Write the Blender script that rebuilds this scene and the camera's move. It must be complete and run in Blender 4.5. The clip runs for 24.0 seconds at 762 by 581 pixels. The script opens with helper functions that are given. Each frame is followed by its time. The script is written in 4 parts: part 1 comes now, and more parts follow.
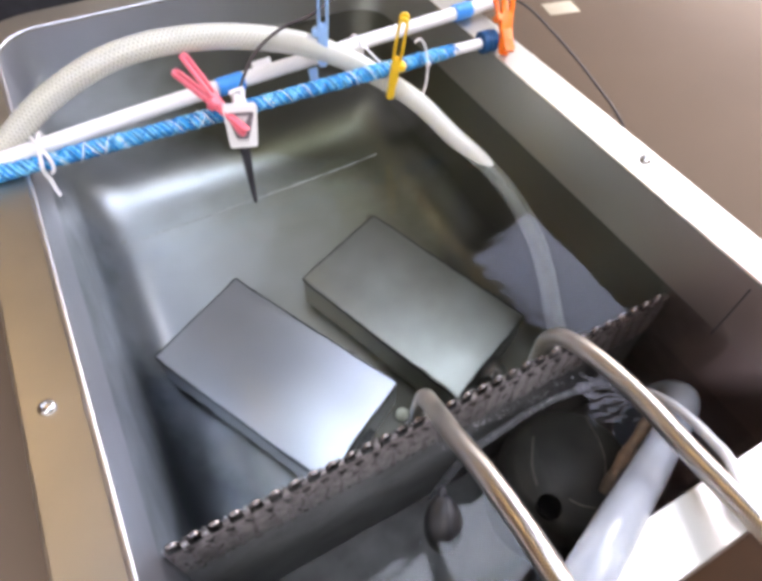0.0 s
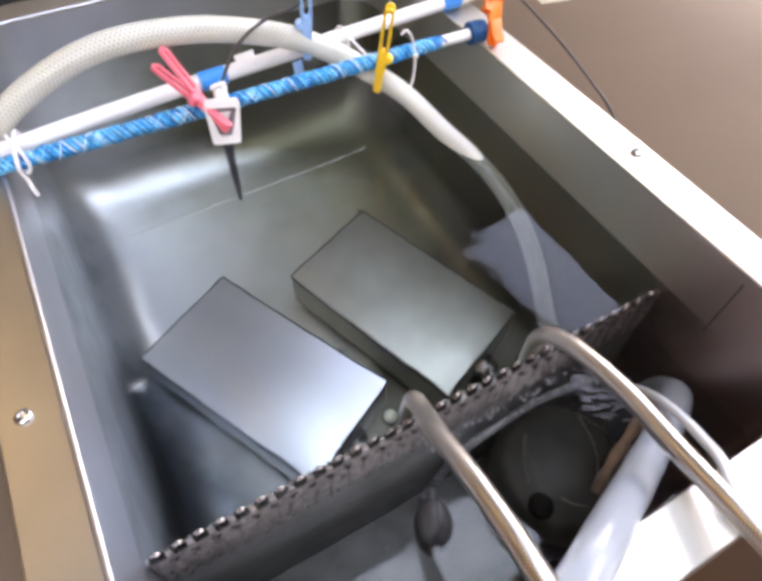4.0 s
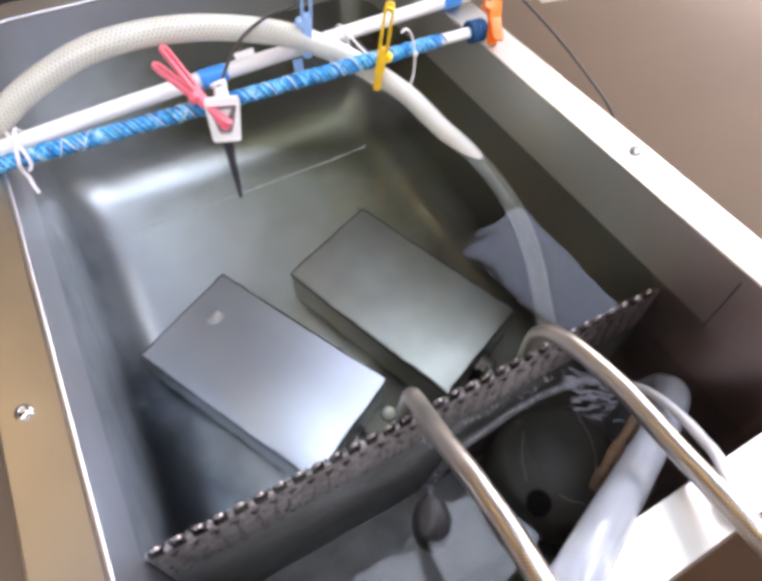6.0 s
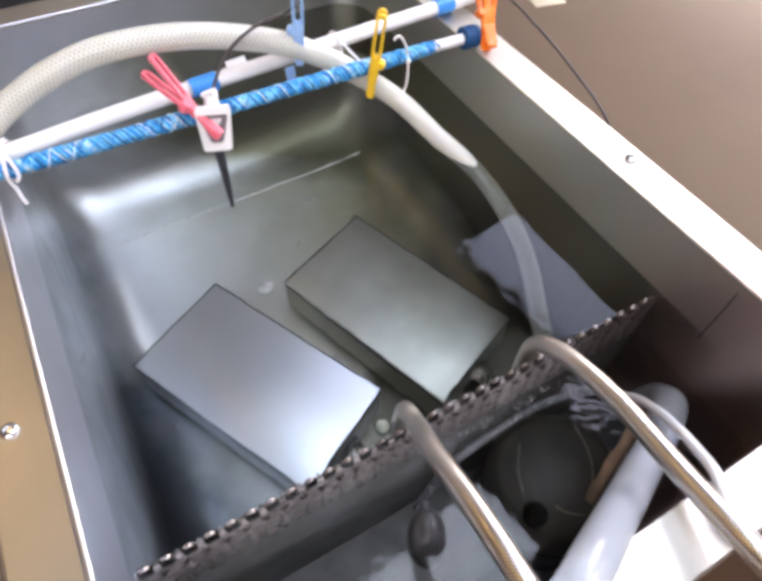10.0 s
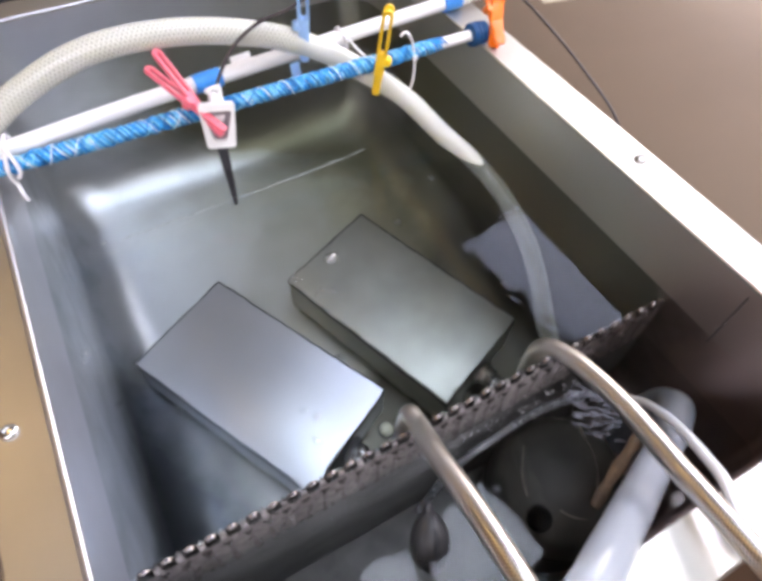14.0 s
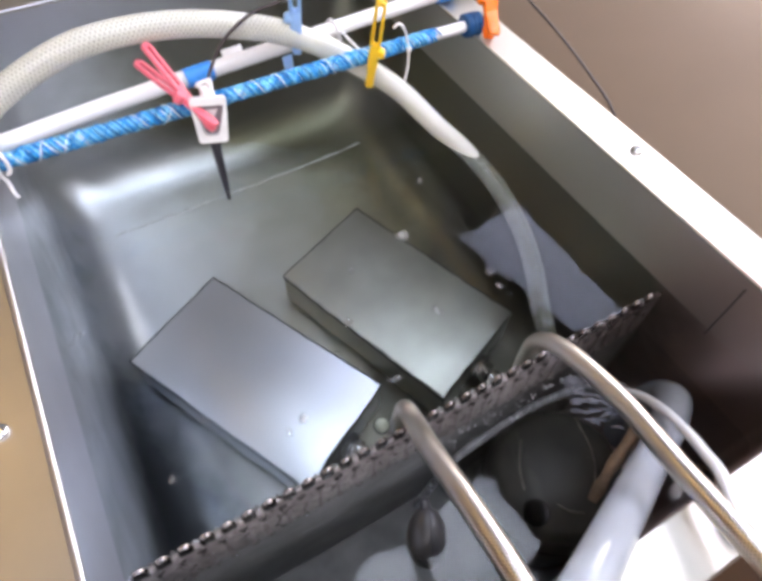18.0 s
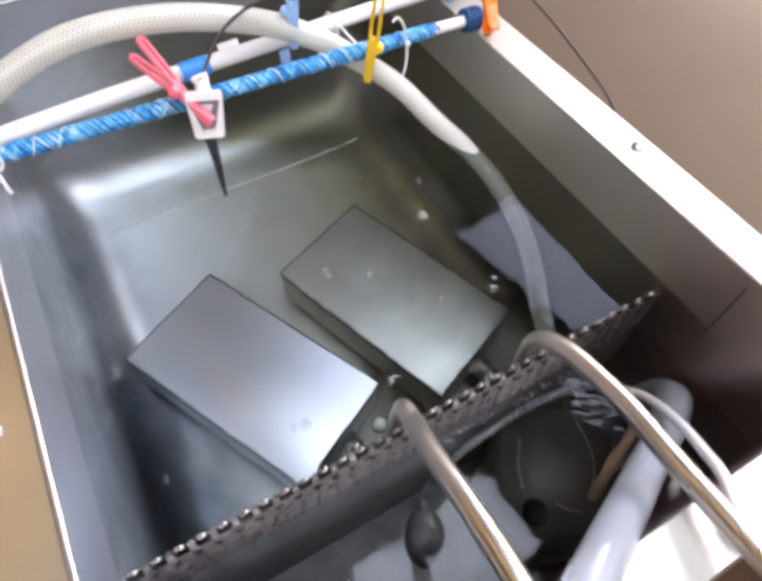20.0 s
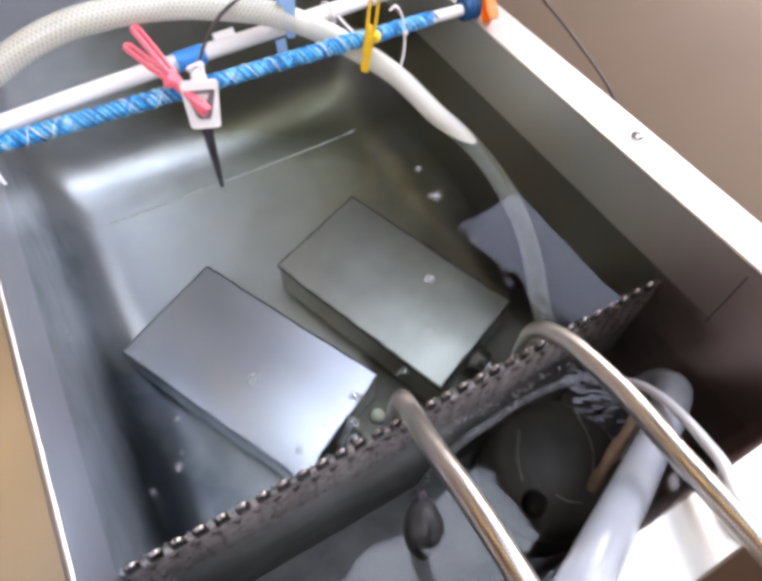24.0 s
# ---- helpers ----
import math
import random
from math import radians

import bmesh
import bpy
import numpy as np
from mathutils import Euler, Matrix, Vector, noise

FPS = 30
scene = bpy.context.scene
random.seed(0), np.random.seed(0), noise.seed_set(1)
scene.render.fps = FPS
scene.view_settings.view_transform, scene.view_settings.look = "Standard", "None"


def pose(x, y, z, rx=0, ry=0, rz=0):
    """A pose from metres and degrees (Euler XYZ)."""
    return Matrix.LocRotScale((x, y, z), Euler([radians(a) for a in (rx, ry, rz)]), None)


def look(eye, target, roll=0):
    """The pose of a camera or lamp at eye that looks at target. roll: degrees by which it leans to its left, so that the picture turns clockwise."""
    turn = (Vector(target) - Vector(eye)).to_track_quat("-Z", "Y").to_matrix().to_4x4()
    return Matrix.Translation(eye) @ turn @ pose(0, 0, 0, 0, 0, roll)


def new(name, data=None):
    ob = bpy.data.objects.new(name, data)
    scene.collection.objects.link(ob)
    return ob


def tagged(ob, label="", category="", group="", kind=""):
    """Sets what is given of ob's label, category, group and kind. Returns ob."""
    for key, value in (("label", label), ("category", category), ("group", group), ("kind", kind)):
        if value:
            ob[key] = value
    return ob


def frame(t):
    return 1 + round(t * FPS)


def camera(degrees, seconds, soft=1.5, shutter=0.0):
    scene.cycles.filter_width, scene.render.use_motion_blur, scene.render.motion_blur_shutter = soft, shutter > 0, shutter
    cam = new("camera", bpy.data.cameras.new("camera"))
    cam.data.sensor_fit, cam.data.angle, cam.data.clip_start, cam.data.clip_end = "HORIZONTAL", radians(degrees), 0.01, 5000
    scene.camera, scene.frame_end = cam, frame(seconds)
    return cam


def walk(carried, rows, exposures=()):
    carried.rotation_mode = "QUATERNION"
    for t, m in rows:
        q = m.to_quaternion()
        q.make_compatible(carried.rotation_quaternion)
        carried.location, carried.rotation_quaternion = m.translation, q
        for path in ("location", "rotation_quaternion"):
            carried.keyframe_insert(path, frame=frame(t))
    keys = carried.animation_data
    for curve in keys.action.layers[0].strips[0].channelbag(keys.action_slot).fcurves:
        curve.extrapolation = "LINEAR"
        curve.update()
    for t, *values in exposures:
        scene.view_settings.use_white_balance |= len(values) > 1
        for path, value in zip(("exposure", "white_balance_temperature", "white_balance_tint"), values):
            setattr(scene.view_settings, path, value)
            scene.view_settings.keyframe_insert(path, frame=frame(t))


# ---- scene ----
cam = camera(67.0, 24.0, soft=4.2)
PATH = [
    (0, (0.068, -0.125, 0.355), (0.672, 0.913, -1.245), 2.1),
    (0.5, (0.071, -0.124, 0.354), (0.676, 0.903, -1.251), 2.3),
    (1, (0.071, -0.124, 0.353), (0.684, 0.898, -1.253), 2.5),
    (1.5, (0.073, -0.123, 0.354), (0.687, 0.895, -1.255), 2.5),
    (2, (0.073, -0.121, 0.353), (0.688, 0.892, -1.258), 2.7),
    (2.5, (0.074, -0.121, 0.354), (0.689, 0.889, -1.259), 2.6),
    (4.5, (0.078, -0.118, 0.352), (0.683, 0.885, -1.269), 2.2),
    (5, (0.078, -0.118, 0.352), (0.682, 0.885, -1.27), 2.4),
    (5.5, (0.079, -0.119, 0.353), (0.68, 0.882, -1.27), 2.1),
    (6, (0.078, -0.121, 0.353), (0.68, 0.883, -1.268), 2.2),
    (6.5, (0.078, -0.12, 0.354), (0.679, 0.889, -1.264), 2.2),
    (7, (0.079, -0.12, 0.354), (0.686, 0.89, -1.261), 2.1),
    (7.5, (0.08, -0.12, 0.354), (0.689, 0.892, -1.26), 2.1),
    (8, (0.082, -0.12, 0.354), (0.689, 0.892, -1.26), 1.9),
    (8.5, (0.082, -0.119, 0.354), (0.689, 0.893, -1.261), 1.8),
    (9, (0.083, -0.118, 0.354), (0.69, 0.892, -1.262), 2.0),
    (9.5, (0.083, -0.116, 0.353), (0.692, 0.892, -1.263), 2.1),
    (10, (0.085, -0.115, 0.353), (0.696, 0.889, -1.266), 2.2),
    (10.5, (0.085, -0.113, 0.351), (0.697, 0.888, -1.269), 2.4),
    (12.5, (0.085, -0.11, 0.351), (0.692, 0.886, -1.273), 2.4),
    (13, (0.086, -0.109, 0.351), (0.689, 0.887, -1.275), 2.3),
    (13.5, (0.086, -0.109, 0.35), (0.684, 0.889, -1.277), 2.2),
    (14, (0.087, -0.109, 0.351), (0.683, 0.888, -1.278), 2.3),
    (14.5, (0.087, -0.108, 0.351), (0.685, 0.884, -1.279), 2.3),
    (15, (0.088, -0.108, 0.35), (0.688, 0.884, -1.28), 2.2),
    (15.5, (0.088, -0.108, 0.35), (0.687, 0.882, -1.282), 2.2),
    (16, (0.088, -0.108, 0.35), (0.684, 0.88, -1.284), 2.2),
    (16.5, (0.088, -0.108, 0.35), (0.684, 0.879, -1.285), 2.3),
    (17, (0.088, -0.107, 0.35), (0.682, 0.876, -1.287), 2.3),
    (17.5, (0.09, -0.107, 0.35), (0.683, 0.871, -1.29), 2.3),
    (18, (0.091, -0.108, 0.349), (0.681, 0.87, -1.292), 2.0),
    (18.5, (0.09, -0.107, 0.348), (0.68, 0.871, -1.293), 2.2),
    (20.5, (0.093, -0.105, 0.346), (0.685, 0.855, -1.305), 2.4),
    (21, (0.093, -0.106, 0.346), (0.681, 0.854, -1.307), 2.1),
    (21.5, (0.091, -0.106, 0.345), (0.679, 0.856, -1.307), 2.2),
    (22, (0.091, -0.106, 0.345), (0.675, 0.856, -1.308), 2.2),
    (22.5, (0.091, -0.106, 0.343), (0.68, 0.853, -1.31), 2.3),
    (23, (0.093, -0.105, 0.343), (0.681, 0.848, -1.313), 2.2),
    (23.5, (0.093, -0.105, 0.343), (0.68, 0.846, -1.315), 2.3),
    (24, (0.093, -0.106, 0.342), (0.68, 0.844, -1.317), 2.4),
]
walk(cam, [(t, look(eye, target, roll)) for t, eye, target, roll in PATH], exposures=[(0, 0.71, 6600, 18), (24, 0.67, 6600, 18)])

# ---- world and light ----
RIM = 0.057          # rim above the bath's water level
WIDE = 0.405         # clear width of the tank
BACK = 0.497         # inner face of the back wall
FRONT = -0.120       # inner face of the front wall
BED = -0.250         # tank floor
COVE = 0.068         # radius of the back cove
SUMP = -0.052        # water level in the overflow sump
FLOOR = -0.85        # room floor
CEIL = 1.75          # room ceiling

world = bpy.data.worlds.new("room_air")
scene.world = world
world.use_nodes = True
world.node_tree.nodes["Background"].inputs[0].default_value = (0.75, 0.82, 1.0, 1)
world.node_tree.nodes["Background"].inputs[1].default_value = 0.02


def area_lamp(name, m, sx, sy, watts, colour):
    data = bpy.data.lights.new(name, "AREA")
    data.shape, data.size, data.size_y, data.energy, data.color = "RECTANGLE", sx, sy, watts, colour
    ob = new(name, data)
    ob.matrix_world = m
    return ob


# x, y, two sides, watts, tint and turn of each ceiling panel
# the fourth is added fill from behind; the fifth is an added warm tint
PANELS = ((0.50, -0.090, 0.70, 0.62, 5.5, (0.74, 0.85, 1.0), 9), (1.972, 0.542, 1.05, 1.52, 2.3, (0.66, 0.75, 1.0), 10),
          (1.98, -0.64, 1.20, 1.00, 17.0, (0.95, 0.96, 1.0), 0), (-0.95, -1.55, 2.40, 1.40, 16.0, (0.92, 0.95, 1.0), 0),
          (-0.80, 1.15, 0.30, 1.10, 0.16, (1.0, 0.70, 0.32), 0))
for lx, ly, wx, wy, watts, tint, turn in PANELS:
    area_lamp("ceiling_or_fill_light", pose(lx, ly, CEIL - 0.036, 0, 0, turn), wx, wy, watts, tint)
area_lamp("window_light", look((2.52, 1.2, 1.0), (0.0, 0.3, 0.2)), 1.0, 1.1, 27, (1.0, 0.97, 0.93))


# ---- materials ----
def nodes_of(name):
    m = bpy.data.materials.new(name)
    m.use_nodes = True
    nt = m.node_tree
    return m, nt, nt.nodes["Principled BSDF"]


def plain(name, colour, rough=0.5, metal=0.0, vary=0.12, scale=60.0, bump=0.0, fine=900.0, stretch=(1, 1, 1),
          rough_vary=0.08, coat=0.0, transmission=0.0, ior=1.45, second=None, second_amount=0.0, sub=0.0):
    """A surface with coarse stains and fine grain, both in metres."""
    m, nt, b = nodes_of(name)
    b.inputs["Metallic"].default_value = metal
    b.inputs["IOR"].default_value = ior
    b.inputs["Coat Weight"].default_value = coat
    b.inputs["Transmission Weight"].default_value = transmission
    if sub:
        b.inputs["Subsurface Weight"].default_value = sub
        b.inputs["Subsurface Radius"].default_value = (0.006, 0.006, 0.005)
    co = nt.nodes.new("ShaderNodeTexCoord")
    mp = nt.nodes.new("ShaderNodeMapping")
    mp.inputs["Scale"].default_value = stretch
    nt.links.new(co.outputs["Object"], mp.inputs["Vector"])
    n1 = nt.nodes.new("ShaderNodeTexNoise")
    n1.inputs["Scale"].default_value, n1.inputs["Detail"].default_value = scale, 5
    n2 = nt.nodes.new("ShaderNodeTexNoise")
    n2.inputs["Scale"].default_value, n2.inputs["Detail"].default_value = fine, 3
    nt.links.new(co.outputs["Object"], n1.inputs["Vector"])
    nt.links.new(mp.outputs["Vector"], n2.inputs["Vector"])
    ramp = nt.nodes.new("ShaderNodeValToRGB")
    lo, hi = [max(0.0, c * (1 - vary)) for c in colour], [min(1.0, c * (1 + vary)) for c in colour]
    ramp.color_ramp.elements[0].position, ramp.color_ramp.elements[1].position = 0.3, 0.7
    ramp.color_ramp.elements[0].color, ramp.color_ramp.elements[1].color = (*lo, 1), (*hi, 1)
    nt.links.new(n1.outputs["Fac"], ramp.inputs["Fac"])
    out = ramp.outputs["Color"]
    if second:
        n3 = nt.nodes.new("ShaderNodeTexNoise")
        n3.inputs["Scale"].default_value, n3.inputs["Detail"].default_value = scale * 0.35, 6
        nt.links.new(co.outputs["Object"], n3.inputs["Vector"])
        r3 = nt.nodes.new("ShaderNodeMapRange")
        r3.inputs[1].default_value, r3.inputs[2].default_value, r3.inputs[4].default_value = 0.48, 0.72, second_amount
        nt.links.new(n3.outputs["Fac"], r3.inputs[0])
        mix = nt.nodes.new("ShaderNodeMix")
        mix.data_type = "RGBA"
        nt.links.new(r3.outputs[0], mix.inputs["Factor"])
        nt.links.new(out, mix.inputs[6])
        mix.inputs[7].default_value = (*second, 1)
        out = mix.outputs[2]
    nt.links.new(out, b.inputs["Base Color"])
    rr = nt.nodes.new("ShaderNodeMapRange")
    rr.inputs[3].default_value, rr.inputs[4].default_value = max(0.0, rough - rough_vary), min(1.0, rough + rough_vary)
    nt.links.new(n2.outputs["Fac"], rr.inputs[0])
    nt.links.new(rr.outputs[0], b.inputs["Roughness"])
    if bump:
        bp = nt.nodes.new("ShaderNodeBump")
        bp.inputs["Strength"].default_value, bp.inputs["Distance"].default_value = bump, 0.0006
        nt.links.new(n2.outputs["Fac"], bp.inputs["Height"])
        nt.links.new(bp.outputs["Normal"], b.inputs["Normal"])
    return m


def braided(name, dark, light, along, around, rough=0.4, metal=0.0, bump=0.5, sub=0.0, transmission=0.0, sharp=0.5):
    """Crossed strands by the tube's own length (u, metres) and turn (v, 0 to 1)."""
    m, nt, b = nodes_of(name)
    b.inputs["Metallic"].default_value, b.inputs["Roughness"].default_value = metal, rough
    b.inputs["Transmission Weight"].default_value = transmission
    if sub:
        b.inputs["Subsurface Weight"].default_value = sub
        b.inputs["Subsurface Radius"].default_value = (0.006, 0.006, 0.004)
    uv = nt.nodes.new("ShaderNodeUVMap")
    sep = nt.nodes.new("ShaderNodeSeparateXYZ")
    nt.links.new(uv.outputs[0], sep.inputs[0])

    def mathn(op, a, c):
        n = nt.nodes.new("ShaderNodeMath")
        n.operation = op
        for i, v in enumerate((a, c)):
            if isinstance(v, (int, float)):
                n.inputs[i].default_value = v
            elif v is not None:
                nt.links.new(v, n.inputs[i])
        return n.outputs[0]
    u = mathn("MULTIPLY", sep.outputs[0], 2 * math.pi / along)
    v = mathn("MULTIPLY", sep.outputs[1], 2 * math.pi * around)
    a = mathn("SINE", mathn("ADD", u, v), None)
    c = mathn("SINE", mathn("SUBTRACT", u, v), None)
    hi = mathn("MAXIMUM", a, c)
    f = mathn("ADD", mathn("MULTIPLY", hi, 0.5), 0.5)
    f = mathn("POWER", f, 1.0 / max(sharp, 0.05))
    noise_n = nt.nodes.new("ShaderNodeTexNoise")
    noise_n.inputs["Scale"].default_value, noise_n.inputs["Detail"].default_value = 45, 4
    co = nt.nodes.new("ShaderNodeTexCoord")
    nt.links.new(co.outputs["Object"], noise_n.inputs["Vector"])
    f2 = mathn("ADD", mathn("MULTIPLY", noise_n.outputs["Fac"], 0.35), -0.17)
    f = mathn("ADD", f, f2)
    ramp = nt.nodes.new("ShaderNodeValToRGB")
    ramp.color_ramp.elements[0].color, ramp.color_ramp.elements[1].color = (*dark, 1), (*light, 1)
    nt.links.new(f, ramp.inputs["Fac"])
    nt.links.new(ramp.outputs["Color"], b.inputs["Base Color"])
    if bump:
        bp = nt.nodes.new("ShaderNodeBump")
        bp.inputs["Strength"].default_value, bp.inputs["Distance"].default_value = bump, 0.0008
        nt.links.new(f, bp.inputs["Height"])
        nt.links.new(bp.outputs["Normal"], b.inputs["Normal"])
    return m


def clear(name, colour, ior, rough=0.0, ripple=0.0, scale=60.0):
    m, nt, b = nodes_of(name)
    b.inputs["Base Color"].default_value = (*colour, 1)
    b.inputs["Transmission Weight"].default_value = 1.0
    b.inputs["IOR"].default_value, b.inputs["Roughness"].default_value = ior, rough
    if ripple:
        co = nt.nodes.new("ShaderNodeTexCoord")
        n = nt.nodes.new("ShaderNodeTexNoise")
        n.inputs["Scale"].default_value, n.inputs["Detail"].default_value = scale, 2
        nt.links.new(co.outputs["Object"], n.inputs["Vector"])
        bp = nt.nodes.new("ShaderNodeBump")
        bp.inputs["Strength"].default_value, bp.inputs["Distance"].default_value = 1.0, ripple
        nt.links.new(n.outputs["Fac"], bp.inputs["Height"])
        nt.links.new(bp.outputs["Normal"], b.inputs["Normal"])
    return m


def glowing(name, colour, strength):
    m, nt, b = nodes_of(name)
    b.inputs["Base Color"].default_value = (*colour, 1)
    b.inputs["Emission Color"].default_value = (*colour, 1)
    b.inputs["Emission Strength"].default_value = strength
    return m


STEEL = plain("brushed_steel", (0.76, 0.785, 0.80), 0.39, 1.0, 0.07, 14, 0.0, 700, (1, 0.06, 1), 0.03,
              second=(0.30, 0.295, 0.23), second_amount=0.8)


def stained_or_shaded(m, tint, y0, y1, axis=1, along=None):
    """A patchy tint by position: dried scale in places, painted shade in others."""
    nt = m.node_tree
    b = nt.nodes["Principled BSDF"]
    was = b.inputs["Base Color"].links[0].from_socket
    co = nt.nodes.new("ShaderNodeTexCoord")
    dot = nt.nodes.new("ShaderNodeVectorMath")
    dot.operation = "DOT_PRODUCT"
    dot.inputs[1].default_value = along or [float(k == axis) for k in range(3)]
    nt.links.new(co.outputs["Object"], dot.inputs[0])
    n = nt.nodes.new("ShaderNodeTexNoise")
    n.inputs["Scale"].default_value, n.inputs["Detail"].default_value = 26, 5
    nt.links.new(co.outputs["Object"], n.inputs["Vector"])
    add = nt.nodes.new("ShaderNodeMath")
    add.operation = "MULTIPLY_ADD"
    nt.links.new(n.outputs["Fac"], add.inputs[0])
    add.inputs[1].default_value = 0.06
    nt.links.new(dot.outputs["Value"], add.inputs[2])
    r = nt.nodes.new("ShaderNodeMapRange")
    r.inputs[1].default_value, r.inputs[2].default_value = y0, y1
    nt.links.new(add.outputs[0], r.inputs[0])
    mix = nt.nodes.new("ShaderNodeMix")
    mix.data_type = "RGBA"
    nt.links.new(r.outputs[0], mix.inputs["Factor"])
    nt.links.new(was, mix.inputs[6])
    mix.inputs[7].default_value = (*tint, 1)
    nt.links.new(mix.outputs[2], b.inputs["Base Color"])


# cooler, rougher copy of the steel: brightness above the water put into it
UPPER_STEEL = plain("upper_wall_steel", (0.60, 0.61, 0.66), 0.44, 1.0, 0.05, 16, 0.0, 900, (1, 1, 0.05), 0.04)
# right upper wall tinted warmer by position
stained_or_shaded(UPPER_STEEL, (0.56, 0.55, 0.50), 0.22, 0.42, 0)
stained_or_shaded(UPPER_STEEL, (0.60, 0.47, 0.42), -0.143, -0.273, along=(-0.6, 1.0, 0.0))
# olive film towards the right; its tint also dims the cove's lamp reflection
stained_or_shaded(STEEL, (0.46, 0.46, 0.37), 0.13, 0.32, 0)
# left wall: blue-grey, then its dimness under water painted in
stained_or_shaded(STEEL, (0.60, 0.62, 0.67), 0.115, 0.045, 0)
stained_or_shaded(STEEL, (0.31, 0.35, 0.38), 0.042, 0.010, 0)
# shade beside the first box, painted on the lower left wall and cove
stained_or_shaded(STEEL, (0.13, 0.145, 0.16), -0.048, -0.118, along=(1.6, 0.48, 1.0))
# back cove dulled by colour, to dim the lamp's streak on it
stained_or_shaded(STEEL, (0.58, 0.59, 0.60), 0.44, 0.48)
# olive scale in the back right corner, darkened further to dim the streak
stained_or_shaded(STEEL, (0.12, 0.115, 0.072), 1.07, 1.19, along=(1.0, 2.0, 0.0))
# shade to the right of the second box, put into the colour
stained_or_shaded(STEEL, (0.17, 0.165, 0.115), 0.32, 0.41, 0)
# shade between the boxes and the weir, painted on floor and wall
stained_or_shaded(STEEL, (0.15, 0.145, 0.12), -0.005, -0.032, along=(-0.8, 1.0, 0.0))
stained_or_shaded(STEEL, (0.60, 0.45, 0.40), -0.20, -0.26, along=(-0.6, 1.0, 0.0))
RIM_STEEL = plain("rim_steel", (0.50, 0.475, 0.425), 0.42, 1.0, 0.05, 20, 0.0, 900, (1, 0.05, 1), 0.03)
BOX_STEEL = plain("box_steel", (0.56, 0.57, 0.61), 0.36, 1.0, 0.06, 18, 0.0, 1500, (1, 1, 1), 0.02)
DULL_BOX_STEEL = plain("tarnished_box_steel", (0.45, 0.455, 0.42), 0.42, 1.0, 0.12, 22, 0.0, 1500, (1, 1, 1), 0.04, second=(0.26, 0.26, 0.20), second_amount=0.6)
TOOTH_STEEL = plain("wet_tooth_steel", (0.25, 0.225, 0.215), 0.15, 1.0, 0.2, 220, 0.3, 420, (1, 1, 1), 0.06)
WEIR_STEEL = plain("wet_weir_steel", (0.29, 0.262, 0.258), 0.30, 0.35, 0.45, 150, 1.0, 190, (1, 1, 0.55), 0.12)
# the weir's right end lies in shade; that shade is put into the colour
stained_or_shaded(WEIR_STEEL, (0.075, 0.058, 0.053), 0.30, 0.38, 0)
HOLE_DARK = plain("hole_dark", (0.022, 0.016, 0.014), 0.35, 0.0, 0.3, 200)
TOP_STEEL = plain("worktop_laminate", (0.235, 0.168, 0.116), 0.70, 0.0, 0.05, 6, 0.04, 900, (0.05, 1, 1), 0.06)
WELD = plain("weld_bead", (0.66, 0.67, 0.66), 0.55, 0.6, 0.2, 120, 0.3, 500)
SCREW_STEEL = plain("screw_steel", (0.6, 0.6, 0.6), 0.22, 1.0, 0.05, 200)
BRAID = braided("steel_braid", (0.38, 0.335, 0.285), (0.80, 0.74, 0.675), 0.0018, 14, 0.28, 1.0, 0.16, sharp=1.0)
HOSE = braided("clear_braided_hose", (0.46, 0.46, 0.36), (0.94, 0.94, 0.85), 0.0034, 11, 0.16, 0.0, 0.22, sub=0.2, transmission=0.35, sharp=1.2)
# clearer copy for the hose under water, dimmed by its colour
DIM_HOSE = braided("dimmed_hose", (0.48, 0.50, 0.43), (0.60, 0.62, 0.55), 0.0034, 16, 0.25, 0.0, 0.1, transmission=0.85, sharp=1.2)
PIPE = plain("translucent_pipe", (0.62, 0.66, 0.72), 0.13, 0.0, 0.06, 30, 0.0, 400, rough_vary=0.02, sub=0.2, transmission=0.55)
TUBE = plain("clear_small_tube", (0.94, 0.94, 0.96), 0.18, 0.0, 0.05, 60, 0.0, 400, transmission=0.15)
# copy for the tube under water, dimmed by its colour
DIM_TUBE = plain("dimmed_small_tube", (0.40, 0.41, 0.43), 0.25, 0.0, 0.1, 60, 0.0, 400, transmission=0.8)
WATER = clear("bath_water", (0.72, 0.78, 0.77), 1.333, 0.0, 0.00007, 38)
SPILL = clear("spilling_water", (0.97, 0.98, 0.98), 1.333, 0.02, 0.0015, 160)
# wave crests get their pale reflection as a colour
CREST_PALE = plain("pale_crest_water", (0.23, 0.23, 0.26), 0.12, 0.0, 0.4, 160, 0.3, 380, transmission=0.3, ior=1.333)
SUMP_WATER = clear("sump_water", (0.66, 0.67, 0.65), 1.333, 0.0, 0.0002, 50)
GLINT_WHITE = plain("glint_white", (0.62, 0.62, 0.64), 0.25, 0.0, 0.1, 300, 0.2, 700)
EDGE_STEEL = plain("dark_edge_steel", (0.10, 0.103, 0.105), 0.42, 1.0, 0.25, 90, 0.0, 1200)
SEAM = plain("pale_worn_seam", (0.20, 0.185, 0.15), 0.6, 0.0, 0.4, 160, 0.2)
BUBBLE = clear("bubble_film", (1, 1, 1), 1.45, 0.0)
WHITE_ROD = plain("white_plastic_rod", (0.86, 0.85, 0.84), 0.35, 0.0, 0.04, 40, 0.05)
